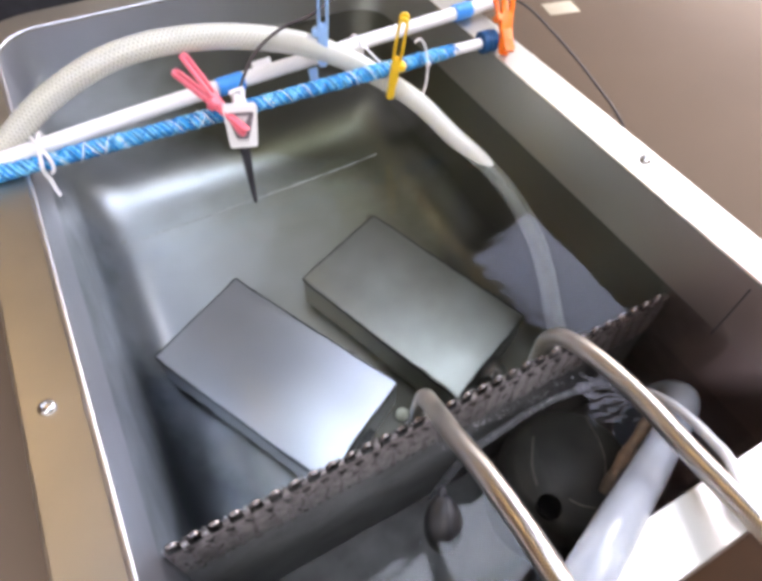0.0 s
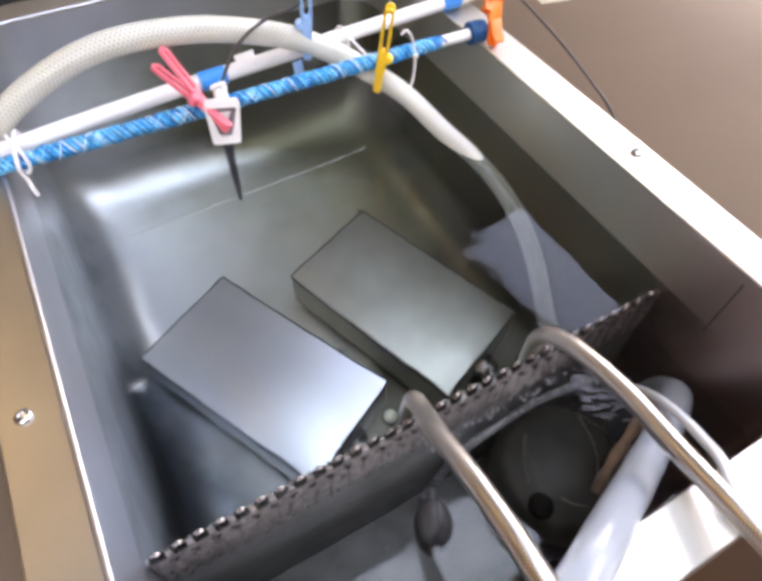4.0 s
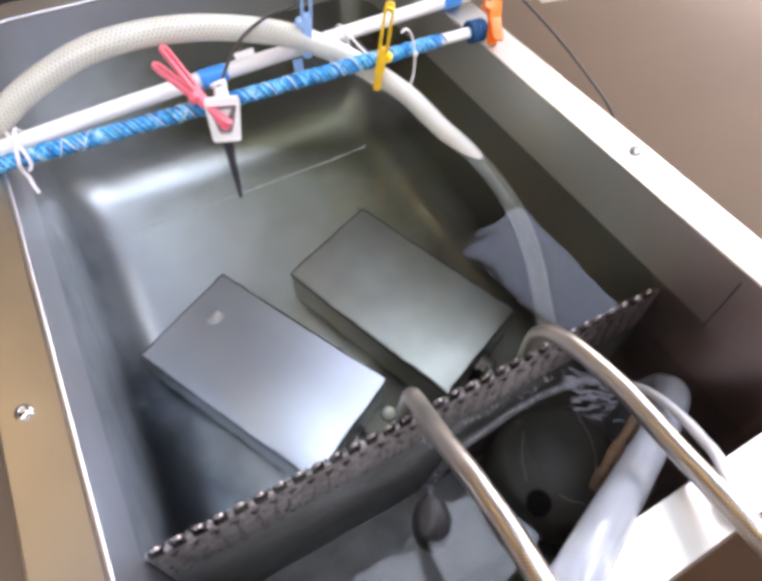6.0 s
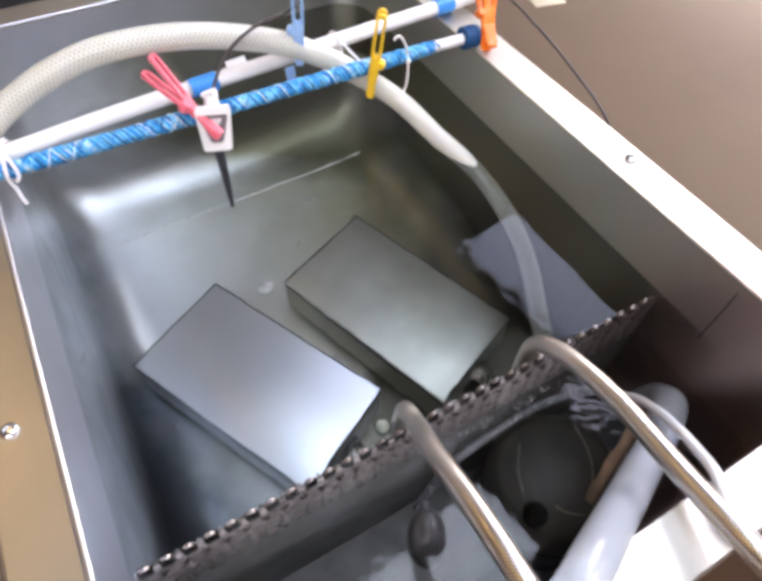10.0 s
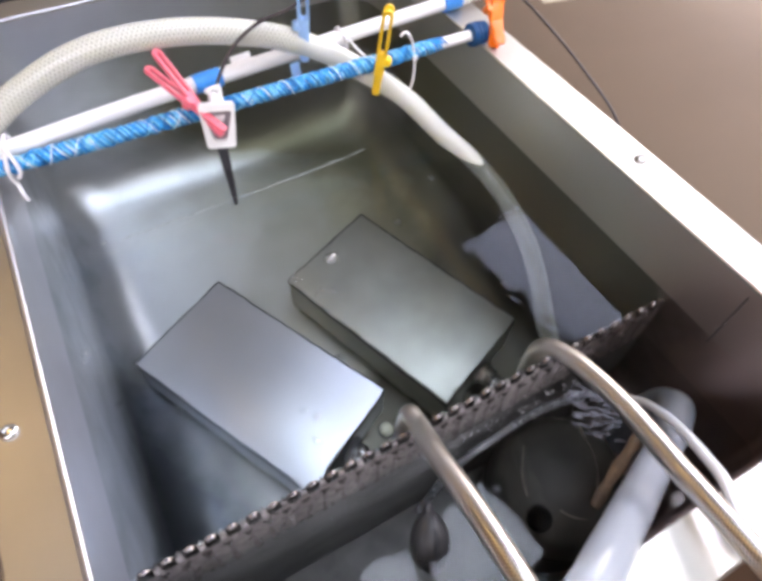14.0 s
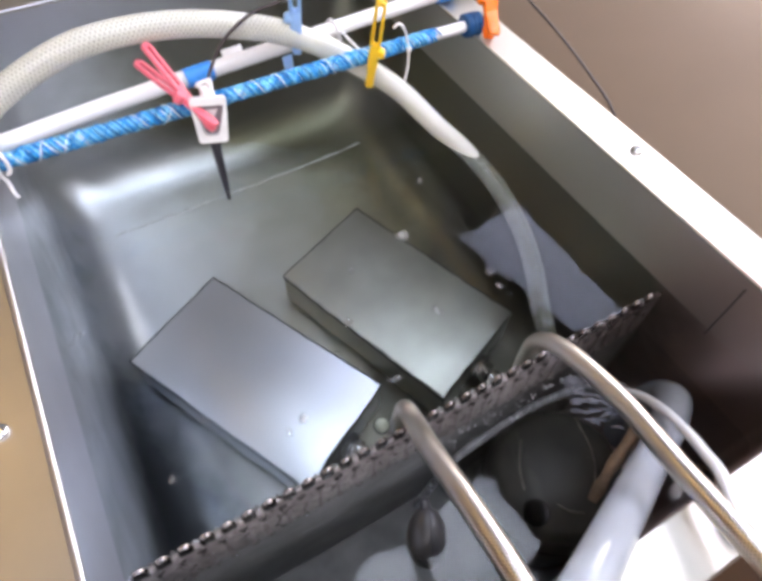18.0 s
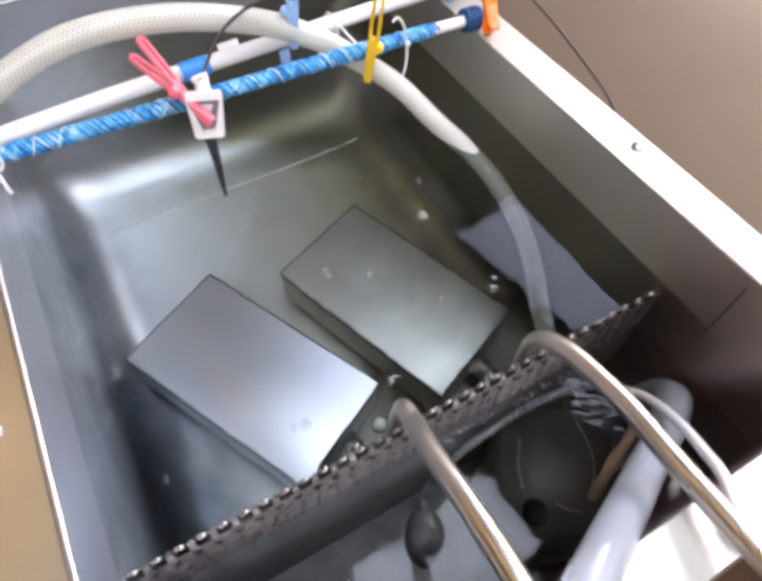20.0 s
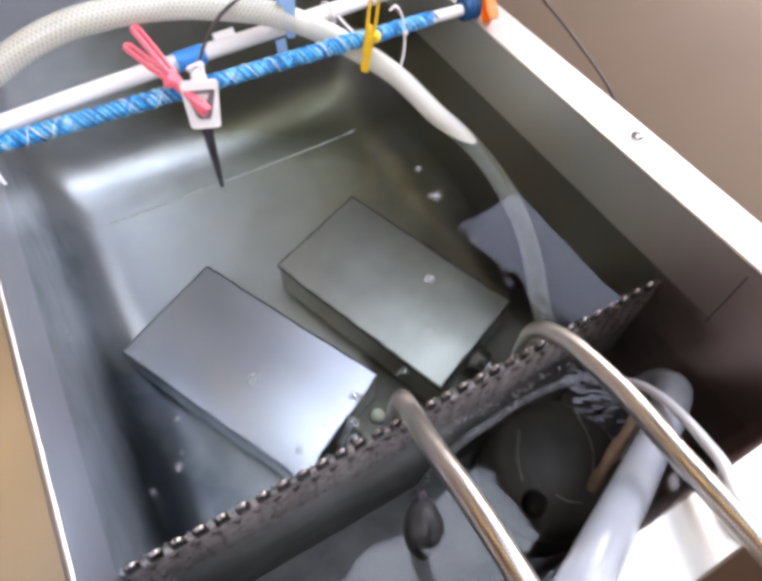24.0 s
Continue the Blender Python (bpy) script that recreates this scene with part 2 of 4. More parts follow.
BLUE = plain("blue_cord", (0.008, 0.22, 0.60), 0.55, 0.0, 0.35, 140, 0.5, 1600)
PALE_BLUE = plain("pale_blue_cord", (0.20, 0.58, 0.90), 0.55, 0.0, 0.3, 140, 0.5, 1600)
NAVY = plain("navy_cord", (0.008, 0.13, 0.36), 0.55, 0.0, 0.3, 140, 0.5, 1600)
MID_BLUE = plain("mid_blue_cord", (0.02, 0.34, 0.74), 0.55, 0.0, 0.3, 140, 0.5, 1600)
WHITE_CORD = plain("white_thread", (0.80, 0.86, 0.90), 0.6, 0.0, 0.1, 140, 0.3, 1600)
SKY_TAPE = plain("blue_tape", (0.05, 0.30, 0.80), 0.4, 0.0, 0.15, 90, 0.2)
CAP_BLUE = plain("blue_plastic", (0.005, 0.065, 0.19), 0.4, 0.0, 0.15, 120, 0.1)
SKY = plain("sky_blue_plastic", (0.36, 0.58, 0.90), 0.35, 0.0, 0.1, 100, 0.05, sub=0.2)
PINK = plain("pink_plastic", (0.92, 0.20, 0.26), 0.35, 0.0, 0.1, 100, 0.05, sub=0.2)
YELLOW = plain("yellow_plastic", (0.95, 0.61, 0.03), 0.35, 0.0, 0.08, 100, 0.05, sub=0.15)
ORANGE = plain("orange_plastic", (0.95, 0.20, 0.01), 0.32, 0.0, 0.1, 100, 0.05, sub=0.2)
TIE = plain("white_nylon", (0.82, 0.80, 0.80), 0.4, 0.0, 0.05, 200, 0.05, sub=0.2)
GAUGE_WHITE = plain("white_gauge_plastic", (0.82, 0.82, 0.80), 0.4, 0.0, 0.04, 100, 0.05)
DARK = plain("dark_plastic", (0.035, 0.035, 0.04), 0.35, 0.0, 0.2, 80, 0.1)
GREY_MARK = plain("grey_marking", (0.22, 0.20, 0.22), 0.45, 0.0, 0.1, 200)
FLOAT = plain("float_plastic", (0.045, 0.045, 0.046), 0.36, 0.0, 0.15, 90, 0.05)
OUTLET_DARK = plain("outlet_dark", (0.002, 0.002, 0.002), 1.0, 0.0, 0.2, 90, ior=1.01)
RUBBER = plain("black_rubber", (0.02, 0.02, 0.02), 0.55, 0.0, 0.2, 90, 0.15)
CABLE = plain("dark_cable_sheath", (0.055, 0.042, 0.040), 0.45, 0.0, 0.15, 90, 0.05)
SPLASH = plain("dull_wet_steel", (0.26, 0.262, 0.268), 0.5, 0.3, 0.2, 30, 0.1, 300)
# darker to the right: the sump's shade put into the plate's colour
stained_or_shaded(SPLASH, (0.055, 0.050, 0.045), 0.24, 0.34, 0)
SUMP_GREY = plain("sump_floor_grey", (0.19, 0.192, 0.188), 0.6, 0.0, 0.3, 40, 0.3, 300)
STICK = plain("worn_brown_wood", (0.24, 0.165, 0.105), 0.6, 0.0, 0.3, 120, 0.4, 500, (1, 1, 0.2))
PLUG = plain("grey_green_plug", (0.34, 0.36, 0.30), 0.3, 0.0, 0.15, 90, 0.05)
PUMP = plain("pump_body", (0.032, 0.031, 0.025), 0.45, 0.0, 0.35, 50, 0.2, 500, second=(0.060, 0.052, 0.040), second_amount=0.8)
TAG = plain("cream_card", (0.46, 0.385, 0.27), 0.6, 0.0, 0.06, 80)
WALL_WARM = plain("warm_panel", (0.50, 0.36, 0.24), 0.5, 0.0, 0.15, 4, 0.2, 60, (1, 1, 0.06))
WALL_TAN = plain("pale_north_wall", (0.52, 0.51, 0.49), 0.6, 0.0, 0.08, 3, 0.1, 80)
WALL_DARK = plain("dark_wall", (0.16, 0.115, 0.09), 0.6, 0.0, 0.1, 3, 0.1, 80)
WALL_PALE = plain("pale_wall", (0.62, 0.60, 0.57), 0.6, 0.0, 0.05, 3, 0.1, 80)
CEILING = plain("ceiling_paint", (0.118, 0.104, 0.092), 0.7, 0.0, 0.05, 3, 0.1, 80)
FLOORING = plain("brown_floor", (0.20, 0.11, 0.06), 0.45, 0.0, 0.2, 5, 0.2, 90)


# ---- mesh helpers ----
def part(name, bm, material, parent=None, label="", smooth=True):
    """Links a bmesh as one mesh object, under a thing or a part."""
    me = bpy.data.meshes.new(name)
    bm.to_mesh(me)
    bm.free()
    me.materials.append(material)
    if smooth:
        me.polygons.foreach_set("use_smooth", [True] * len(me.polygons))
    ob = new(name, me)
    if parent is not None:
        ob.parent = parent
    if label:
        ob["label"] = label
    return ob


def thing(name, label, category, group="", m=None, kind=""):
    ob = new(name)
    if m is not None:
        ob.matrix_basis = m
    return tagged(ob, label, category, group, kind)


def block(sx, sy, sz, bevel=0.0, at=(0, 0, 0), segments=2):
    """A bevelled block, centred in x and y, standing on its base."""
    bm = bmesh.new()
    bmesh.ops.create_cube(bm, size=1, matrix=Matrix.Translation((at[0], at[1], at[2] + sz / 2)) @ Matrix.Diagonal((sx, sy, sz, 1)))
    if bevel:
        bmesh.ops.bevel(bm, geom=bm.edges[:], offset=bevel, segments=segments, profile=0.5, affect="EDGES", clamp_overlap=True)
    return bm


def flat(bm, angle=35):
    """Marks sharp edges, so that smooth shading keeps the corners."""
    bm.normal_update()
    for e in bm.edges:
        if len(e.link_faces) == 2 and e.calc_face_angle() > radians(angle):
            e.smooth = False
    return bm


def curve_points(pts, step=0.006):
    """A smooth line through the points, at even steps."""
    p = [np.array(q, float) for q in pts]
    p = [2 * p[0] - p[1]] + p + [2 * p[-1] - p[-2]]
    out = []
    for a, b, c, d in zip(p, p[1:], p[2:], p[3:]):
        n = max(2, int(np.linalg.norm(c - b) / step))
        for i in range(n):
            t = i / n
            out.append(0.5 * (2 * b + (c - a) * t + (2 * a - 5 * b + 4 * c - d) * t * t + (3 * b - a - 3 * c + d) * t ** 3))
    out.append(p[-2])
    return out


def tube(pts, radius, sides=20, step=0.006, raw=False, ends=True):
    """A round tube along a line, with length and turn as its UVs; radius may be a function of 0 to 1."""
    line = pts if raw else curve_points(pts, step)
    line = [np.array(q, float) for q in line]
    bm = bmesh.new()
    uvl = bm.loops.layers.uv.new("UVMap")
    rings, length, lengths = [], 0.0, []
    side = None
    for i, q in enumerate(line):
        way = line[min(i + 1, len(line) - 1)] - line[max(i - 1, 0)]
        way /= np.linalg.norm(way) + 1e-12
        if side is None:
            side = np.cross(way, (0.0, 0.1, 1.0) if abs(way[2]) < 0.9 else (1.0, 0, 0))
        side = side - way * side.dot(way)
        side /= np.linalg.norm(side) + 1e-12
        up = np.cross(way, side)
        if i:
            length += float(np.linalg.norm(q - line[i - 1]))
        lengths.append(length)
        r = radius(i / (len(line) - 1)) if callable(radius) else radius
        rings.append([bm.verts.new(q + r * (math.cos(a) * side + math.sin(a) * up)) for a in (2 * math.pi * k / sides for k in range(sides))])
    for i in range(len(rings) - 1):
        for k in range(sides):
            k2 = (k + 1) % sides
            f = bm.faces.new((rings[i][k], rings[i][k2], rings[i + 1][k2], rings[i + 1][k]))
            for loop, (uu, vv) in zip(f.loops, ((lengths[i], k), (lengths[i], k + 1), (lengths[i + 1], k + 1), (lengths[i + 1], k))):
                loop[uvl].uv = (uu, vv / sides)
    if ends:
        bm.faces.new(rings[0][::-1])
        bm.faces.new(rings[-1])
    return flat(bm, 60)


def lathe(profile, sides=32):
    """A turned body from (radius, z) pairs."""
    bm = bmesh.new()
    rings = [[bm.verts.new((max(r, 1e-5) * math.cos(2 * math.pi * k / sides), max(r, 1e-5) * math.sin(2 * math.pi * k / sides), z)) for k in range(sides)] for r, z in profile]
    for a, b in zip(rings, rings[1:]):
        for k in range(sides):
            bm.faces.new((a[k], a[(k + 1) % sides], b[(k + 1) % sides], b[k]))
    bm.faces.new(rings[0][::-1])
    bm.faces.new(rings[-1])
    return flat(bm, 50)


def outline(pts, depth, bevel=0.0):
    """A flat plate of that depth from an outline in x and z, lying from y = 0 to depth."""
    bm = bmesh.new()
    f = bm.faces.new([bm.verts.new((x, 0, z)) for x, z in pts])
    ex = bmesh.ops.extrude_face_region(bm, geom=[f])
    bmesh.ops.translate(bm, verts=[v for v in ex["geom"] if isinstance(v, bmesh.types.BMVert)], vec=(0, depth, 0))
    bmesh.ops.recalc_face_normals(bm, faces=bm.faces[:])
    if bevel:
        bmesh.ops.bevel(bm, geom=[e for e in bm.edges if len(e.link_faces) == 2 and e.calc_face_angle() > radians(40)], offset=bevel, segments=2, affect="EDGES", profile=0.5)
    return flat(bm, 40)


def rounded_ring(x0, x1, y0, y1, r_back, r_front, n=8):
    """Points round a rectangle with rounded corners, anticlockwise from the front left."""
    out = []
    for cx, cy, r, a0 in ((x0 + r_front, y0 + r_front, r_front, 180), (x1 - r_front, y0 + r_front, r_front, 270),
                          (x1 - r_back, y1 - r_back, r_back, 0), (x0 + r_back, y1 - r_back, r_back, 90)):
        for i in range(n + 1):
            a = radians(a0 + 90 * i / n)
            out.append((cx + r * math.cos(a), cy + r * math.sin(a)))
    return out


def cut_at_water(bm, above, level=0.0):
    """Keeps the part of a tube above or below a water level."""
    bmesh.ops.bisect_plane(bm, geom=bm.verts[:] + bm.edges[:] + bm.faces[:], dist=1e-6, plane_co=(0, 0, level), plane_no=(0, 0, 1), clear_inner=above, clear_outer=not above)
    return bm


def between(a, b, roll=0.0):
    """A pose at a whose z axis points to b."""
    q = (Vector(b) - Vector(a)).to_track_quat("Z", "Y").to_matrix().to_4x4()
    return Matrix.Translation(a) @ q @ pose(0, 0, 0, 0, 0, roll)


# ---- the room ----
def slab(name, x0, x1, y0, y1, z0, z1, material, label, category, bevel=0.0):
    bm = block(x1 - x0, y1 - y0, z1 - z0, bevel, ((x0 + x1) / 2, (y0 + y1) / 2, z0))
    return tagged(part(name, flat(bm), material), label, category, kind="structure")


# unseen room shell; wall and ceiling tones are set for the steel's reflections
slab("floor", -2.2, 2.9, -2.4, 1.78, FLOOR - 0.1, FLOOR, FLOORING, "brown room floor below the tank", "floor")
slab("ceiling", -2.2, 2.9, -2.4, 1.78, CEIL, CEIL + 0.1, CEILING, "grey painted ceiling over the tank", "ceiling")
slab("wall_west", -2.3, -2.2, -2.5, 1.88, FLOOR, CEIL, WALL_WARM, "warm brown panelled room wall", "wall")
slab("wall_north", -2.2, 2.9, 1.78, 1.88, FLOOR, CEIL, WALL_TAN, "unseen pale grey room wall, placed for its reflection", "wall")
slab("wall_south", -2.2, 2.9, -2.5, -2.4, FLOOR, CEIL, WALL_DARK, "dark room wall", "wall")
slab("wall_east", 2.9, 3.0, -2.5, 1.88, FLOOR, CEIL, WALL_PALE, "pale painted room wall", "wall")


# frames the added fill and warm panels too
def ceiling_lamp(x, y, wx, wy, tint, turn):
    ob = thing("ceiling_or_fill_panel", "framed lit ceiling panel, in a set with added fill lights", "lamp", "ceiling lights", pose(x, y, CEIL - 0.03, 0, 0, turn))
    for sx, sy, px, py in ((wx + 0.08, 0.03, 0, wy / 2 + 0.025), (wx + 0.08, 0.03, 0, -wy / 2 - 0.025), (0.03, wy + 0.02, wx / 2 + 0.025, 0), (0.03, wy + 0.02, -wx / 2 - 0.025, 0)):
        part("frame", flat(block(sx, sy, 0.03, 0.003, (px, py, 0))), CEILING, ob)
    part("diffuser", flat(block(wx + 0.02, wy + 0.02, 0.012, 0.002, (0, 0, 0.012))), glowing("lamp_diffuser", tint, 3.0), ob)


for lx, ly, wx, wy, watts, tint, turn in PANELS:
    ceiling_lamp(lx, ly, wx, wy, tint, turn)


def wall_window(name, m, sx, sz, label):
    """A framed, frosted window set on a wall."""
    ob = thing(name, label, "window", m=m, kind="structure")
    for wx, wz, x, z in ((sx + 0.12, 0.06, 0, sz / 2 + 0.03), (sx + 0.12, 0.06, 0, -sz / 2 - 0.03), (0.06, sz, sx / 2 + 0.03, 0), (0.06, sz, -sx / 2 - 0.03, 0)):
        part("window_frame", flat(block(wx, 0.05, wz, 0.004, (x, 0, z - wz / 2))), GAUGE_WHITE, ob)
    part("pane", flat(block(sx, 0.008, sz, 0.001, (0, 0.012, -sz / 2))), glowing("frosted_daylight", (0.92, 0.97, 1.0), 1.0), ob)
    return ob


wall_window("window_1", look((2.56, 1.215, 1.01), (0.0, 0.3, 0.2)) @ pose(0, 0, 0, -90, 0, 0), 1.0, 1.1, "tall bright daylight window screen")


# ---- the tank ----
def basin():
    """Rim, walls and dished floor in one drawn sheet, with its thickness."""
    prof = [(0.041, 0.020), (0.041, 0.0545), (0.0402, 0.0563), (0.0385, RIM), (0.0340, RIM), (0.020, RIM), (0.0048, RIM), (0.0040, 0.0576),
            (0.0026, 0.0588), (0.0012, 0.0590), (0.0002, 0.0580), (0.0, 0.0560), (0.0, 0.030), (0.0, 0.0), (0.0, -0.06), (0.0, -0.12), (0.0, BED + COVE)]
    rings = []
    for o, z in prof:
        o *= 0.91
        rings.append([(x, y, z if y > FRONT + 0.01 else min(z, RIM)) for x, y in rounded_ring(-o, WIDE + o, FRONT - o * 0.8, BACK + o, 0.040 + o, 0.012 + o)])
    for i in range(1, 13):
        a = radians(90 * i / 12)
        z = BED + COVE - COVE * math.sin(a)
        back = COVE * (1 - math.cos(a))
        sidez = max(0.0, (BED + 0.055 - z) / 0.055)
        side = 0.055 * (1 - math.sqrt(max(0.0, 1 - sidez ** 2)))
        rings.append([(x, y, z) for x, y in rounded_ring(side, WIDE - side, FRONT + side, BACK - back, 0.034, 0.012)])
    bm = bmesh.new()
    vs = [[bm.verts.new(p) for p in ring] for ring in rings]
    n = len(vs[0])
    for a, b in zip(vs, vs[1:]):
        for k in range(n):
            bm.faces.new((a[k], a[(k + 1) % n], b[(k + 1) % n], b[k]))
    bm.faces.new(vs[-1])
    bmesh.ops.recalc_face_normals(bm, faces=bm.faces[:])
    return flat(bm, 14)


tank = thing("ultrasonic_tank", "brushed stainless steel tank with a flat screwed rim, full of water", "tank")
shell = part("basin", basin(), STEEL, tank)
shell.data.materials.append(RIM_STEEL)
shell.data.materials.append(UPPER_STEEL)
# the lip and upper walls take the cooler copy, for their brightness
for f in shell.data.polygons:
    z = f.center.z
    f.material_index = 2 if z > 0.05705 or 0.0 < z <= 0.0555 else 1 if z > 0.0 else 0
sol = shell.modifiers.new("sheet", "SOLIDIFY")
sol.thickness, sol.offset = 0.0015, -1.0


def screw():
    return lathe([(0.0049, 0.0), (0.0049, 0.0008), (0.0045, 0.0018), (0.0034, 0.0026), (0.0022, 0.0029), (0.0021, 0.0014), (0.0, 0.0013)], 20)


for x, y in ((-0.0222, 0.0825), (0.4283, 0.0855)):
    part("screw", screw(), SCREW_STEEL, tank, "domed steel rim screw").location = (x, y, RIM)
lump = bmesh.new()
bmesh.ops.create_icosphere(lump, subdivisions=2, radius=0.0030, matrix=pose(0.027, 0.4008, BED + 0.0072) @ Matrix.Diagonal((1.5, 0.7, 0.7, 1)))
part("weld", lump, WELD, tank, "bright blob ending the weld")
# welds: the floor's back seam and the upright joint of the right wall
part("weld", tube([(0.006, 0.4010, BED + 0.0040), (0.022, 0.4015, BED + 0.0005), (0.15, 0.4025, BED + 0.0008), (0.28, 0.402, BED + 0.0006), (0.383, 0.402, BED + 0.0005), (0.398, 0.402, BED + 0.0035)], lambda t: 0.0010 + 0.0004 * noise.noise(Vector((t * 40, 0.3, 0.7))), 8), WELD, tank, "thin pale weld seam")
part("weld", tube([(WIDE, -0.0418, 0.050), (WIDE, -0.0420, 0.025), (WIDE + 0.0003, -0.0418, -0.006)], 0.0005, 8), EDGE_STEEL, tank, "dark upright wall joint")
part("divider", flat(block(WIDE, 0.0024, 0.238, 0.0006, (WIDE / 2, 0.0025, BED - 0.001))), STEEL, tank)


# added plate, hides the divider's bright steel from the sump side
part("splash_plate", flat(block(WIDE - 0.002, 0.0024, 0.190, 0.0006, (WIDE / 2, -0.0001, BED + 0.001))), SPLASH, tank, "dull grey plate added on the sump side of the divider")


def weir():
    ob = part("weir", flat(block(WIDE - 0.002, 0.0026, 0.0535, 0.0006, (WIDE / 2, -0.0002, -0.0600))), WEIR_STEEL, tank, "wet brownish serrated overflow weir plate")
    w = 0.0092
    shape = [(-w / 2, -0.010), (w / 2, -0.010), (w / 2, -0.0035), (w * 0.42, -0.0002), (w * 0.20, 0.0022), (0, 0.0028), (-w * 0.20, 0.0022), (-w * 0.42, -0.0002), (-w / 2, -0.0035)]
    tooth = None
    for k in range(31):
        x = 0.0075 + 0.01275 * k
        if tooth is None:
            tooth = o = part("tooth", outline(shape, 0.0030, 0.0008), TOOTH_STEEL, ob)
        else:
            o = new("tooth", tooth.data)
            o.parent = ob
        o.location = (x, -0.0017, 0)
    # overflow holes below the notches: shallow dishes, a hole's darkness put into their colour
    hole = None
    for k in range(30):
        if hole is None:
            hole = o = part("overflow_hole", lathe([(0.0033, 0.0), (0.0031, 0.0007), (0.0026, 0.0008), (0.0022, 0.0002), (0.0, 0.0001)], 16), HOLE_DARK, ob, "shallow dish coloured dark as an overflow hole")
        else:
            o = new("overflow_hole", hole.data)
            o.parent = ob
            o["label"] = "shallow dish coloured dark as an overflow hole"
        o.matrix_basis = pose(0.0075 + 0.01275 * (k + 0.5), -0.0014, -0.0165, 90, 0, 0)
    return ob


weir()


# ---- water ----
def sheet(x0, x1, y0, y1, nx, ny, height):
    bm = bmesh.new()
    g = [[bm.verts.new((x0 + (x1 - x0) * i / nx, y0 + (y1 - y0) * j / ny, height(x0 + (x1 - x0) * i / nx, y0 + (y1 - y0) * j / ny))) for i in range(nx + 1)] for j in range(ny + 1)]
    for j in range(ny):
        for i in range(nx):
            bm.faces.new((g[j][i], g[j][i + 1], g[j + 1][i + 1], g[j + 1][i]))
    return bm


def bath_height(x, y):
    n = noise.noise(Vector((x * 24, y * 24, 0.3))) * 0.00007
    n += noise.noise(Vector((x * 125, y * 125, 2.3))) * 0.000058
    for cx, cy in ((0.187, 0.018), (0.283, 0.014), (0.363, 0.200)):
        d = math.hypot(x - cx, y - cy)
        n += 0.00006 * math.exp(-d / 0.014) * math.cos(d / 0.0019)
    return n - 0.0002 * math.exp(-max(0.0, y) / 0.002)


bath = tagged(part("water_surface", sheet(-0.0006, WIDE + 0.0006, -0.0005, BACK + 0.0006, 240, 290, bath_height), WATER),
              "clear still water filling the steel tank to the weir", "water", kind="structure")
bath.visible_shadow = False


def sump_height(x, y):
    n = noise.noise(Vector((x * 26, y * 26, 4.3))) * 0.00006
    n += noise.noise(Vector((x * 130, y * 130, 9.3))) * 0.00025 * math.exp(-abs(y + 0.004) / 0.005) * min(1.0, max(0.0, x - 0.13) / 0.05)
    d = math.hypot(x - 0.325, y + 0.028)
    n += 0.0007 * math.exp(-d / 0.020) * noise.noise(Vector((x * 200, y * 240, 1.3)))
    return SUMP + n


sump = tagged(part("sump_surface", sheet(-0.0006, WIDE + 0.0006, FRONT - 0.0006, -0.0006, 260, 80, sump_height), SUMP_WATER),
              "dark rippling water in the overflow sump", "water", kind="structure")
sump.visible_shadow = False


def spill(seed):
    """Rounded tongues of water over a stretch of notches."""
    r = random.Random(seed)
    ob = thing("spilling_water", "clear water spilling through the notches of the weir", "water", "spilling water")
    for k in range(seed * 5, min(seed * 5 + 5, 30)):
        x = 0.0075 + 0.01275 * (k + 0.5)
        j = [r.uniform(-0.0012, 0.0012) for _ in range(6)]
        pts = [(x, 0.0030, -0.0058), (x + j[0] * 0.3, 0.0005, -0.0046), (x + j[1], -0.0008, -0.0085), (x + j[2], -0.0010, -0.018 + j[4]), (x + j[3] * 1.5, -0.0012, -0.036), (x + j[5] * 2, -0.0018, SUMP - 0.001)]
        o = part("tongue", tube(pts, lambda t, w=r.uniform(0.0022, 0.0034): w * min(1.0, 0.3 + 5 * t) * (0.8 + 0.2 * math.sin(9 * t + w * 4000)), 10, 0.003), SPILL, ob)
        o.visible_shadow = False
        # droplets at the weir's foot, their glints put into a white colour
        for _ in range(7 if 13 < k < 25 else 0):
            rad = r.uniform(0.0003, 0.0007)
            d = part("droplet", lathe([(rad * math.cos(radians(a)), rad * math.sin(radians(a))) for a in range(-80, 81, 32)], 8), GLINT_WHITE, ob, "droplet bead coloured white for its glint")
            d.location = (x + r.uniform(-0.007, 0.007), -0.0085 + r.gauss(0, 0.0022), SUMP + 0.0006)
    return ob


SPILLS = [spill(i) for i in range(6)]


def crest(r, length, wide):
    """A low, curved wave crest, pointed at both ends, on the water."""
    bm = bmesh.new()
    bend, rows = r.uniform(-0.25, 0.25), []
    for i in range(13):
        t = i / 12
        half = wide * math.sin(math.pi * t) ** 0.7 * r.uniform(0.7, 1.25) + 0.00003
        x, y = length * (t - 0.5), bend * length * (t - 0.5) ** 2 * 4 + r.uniform(-0.15, 0.15) * wide
        rows.append([bm.verts.new((x, y + half * k, 0.0007 * math.sin(math.pi * t) * (1 - k * k) - 0.0002)) for k in (-1, -0.5, 0.2, 1)])
    for a, b in zip(rows, rows[1:]):
        for k in range(3):
            bm.faces.new((a[k], b[k], b[k + 1], a[k + 1]))
    return bm


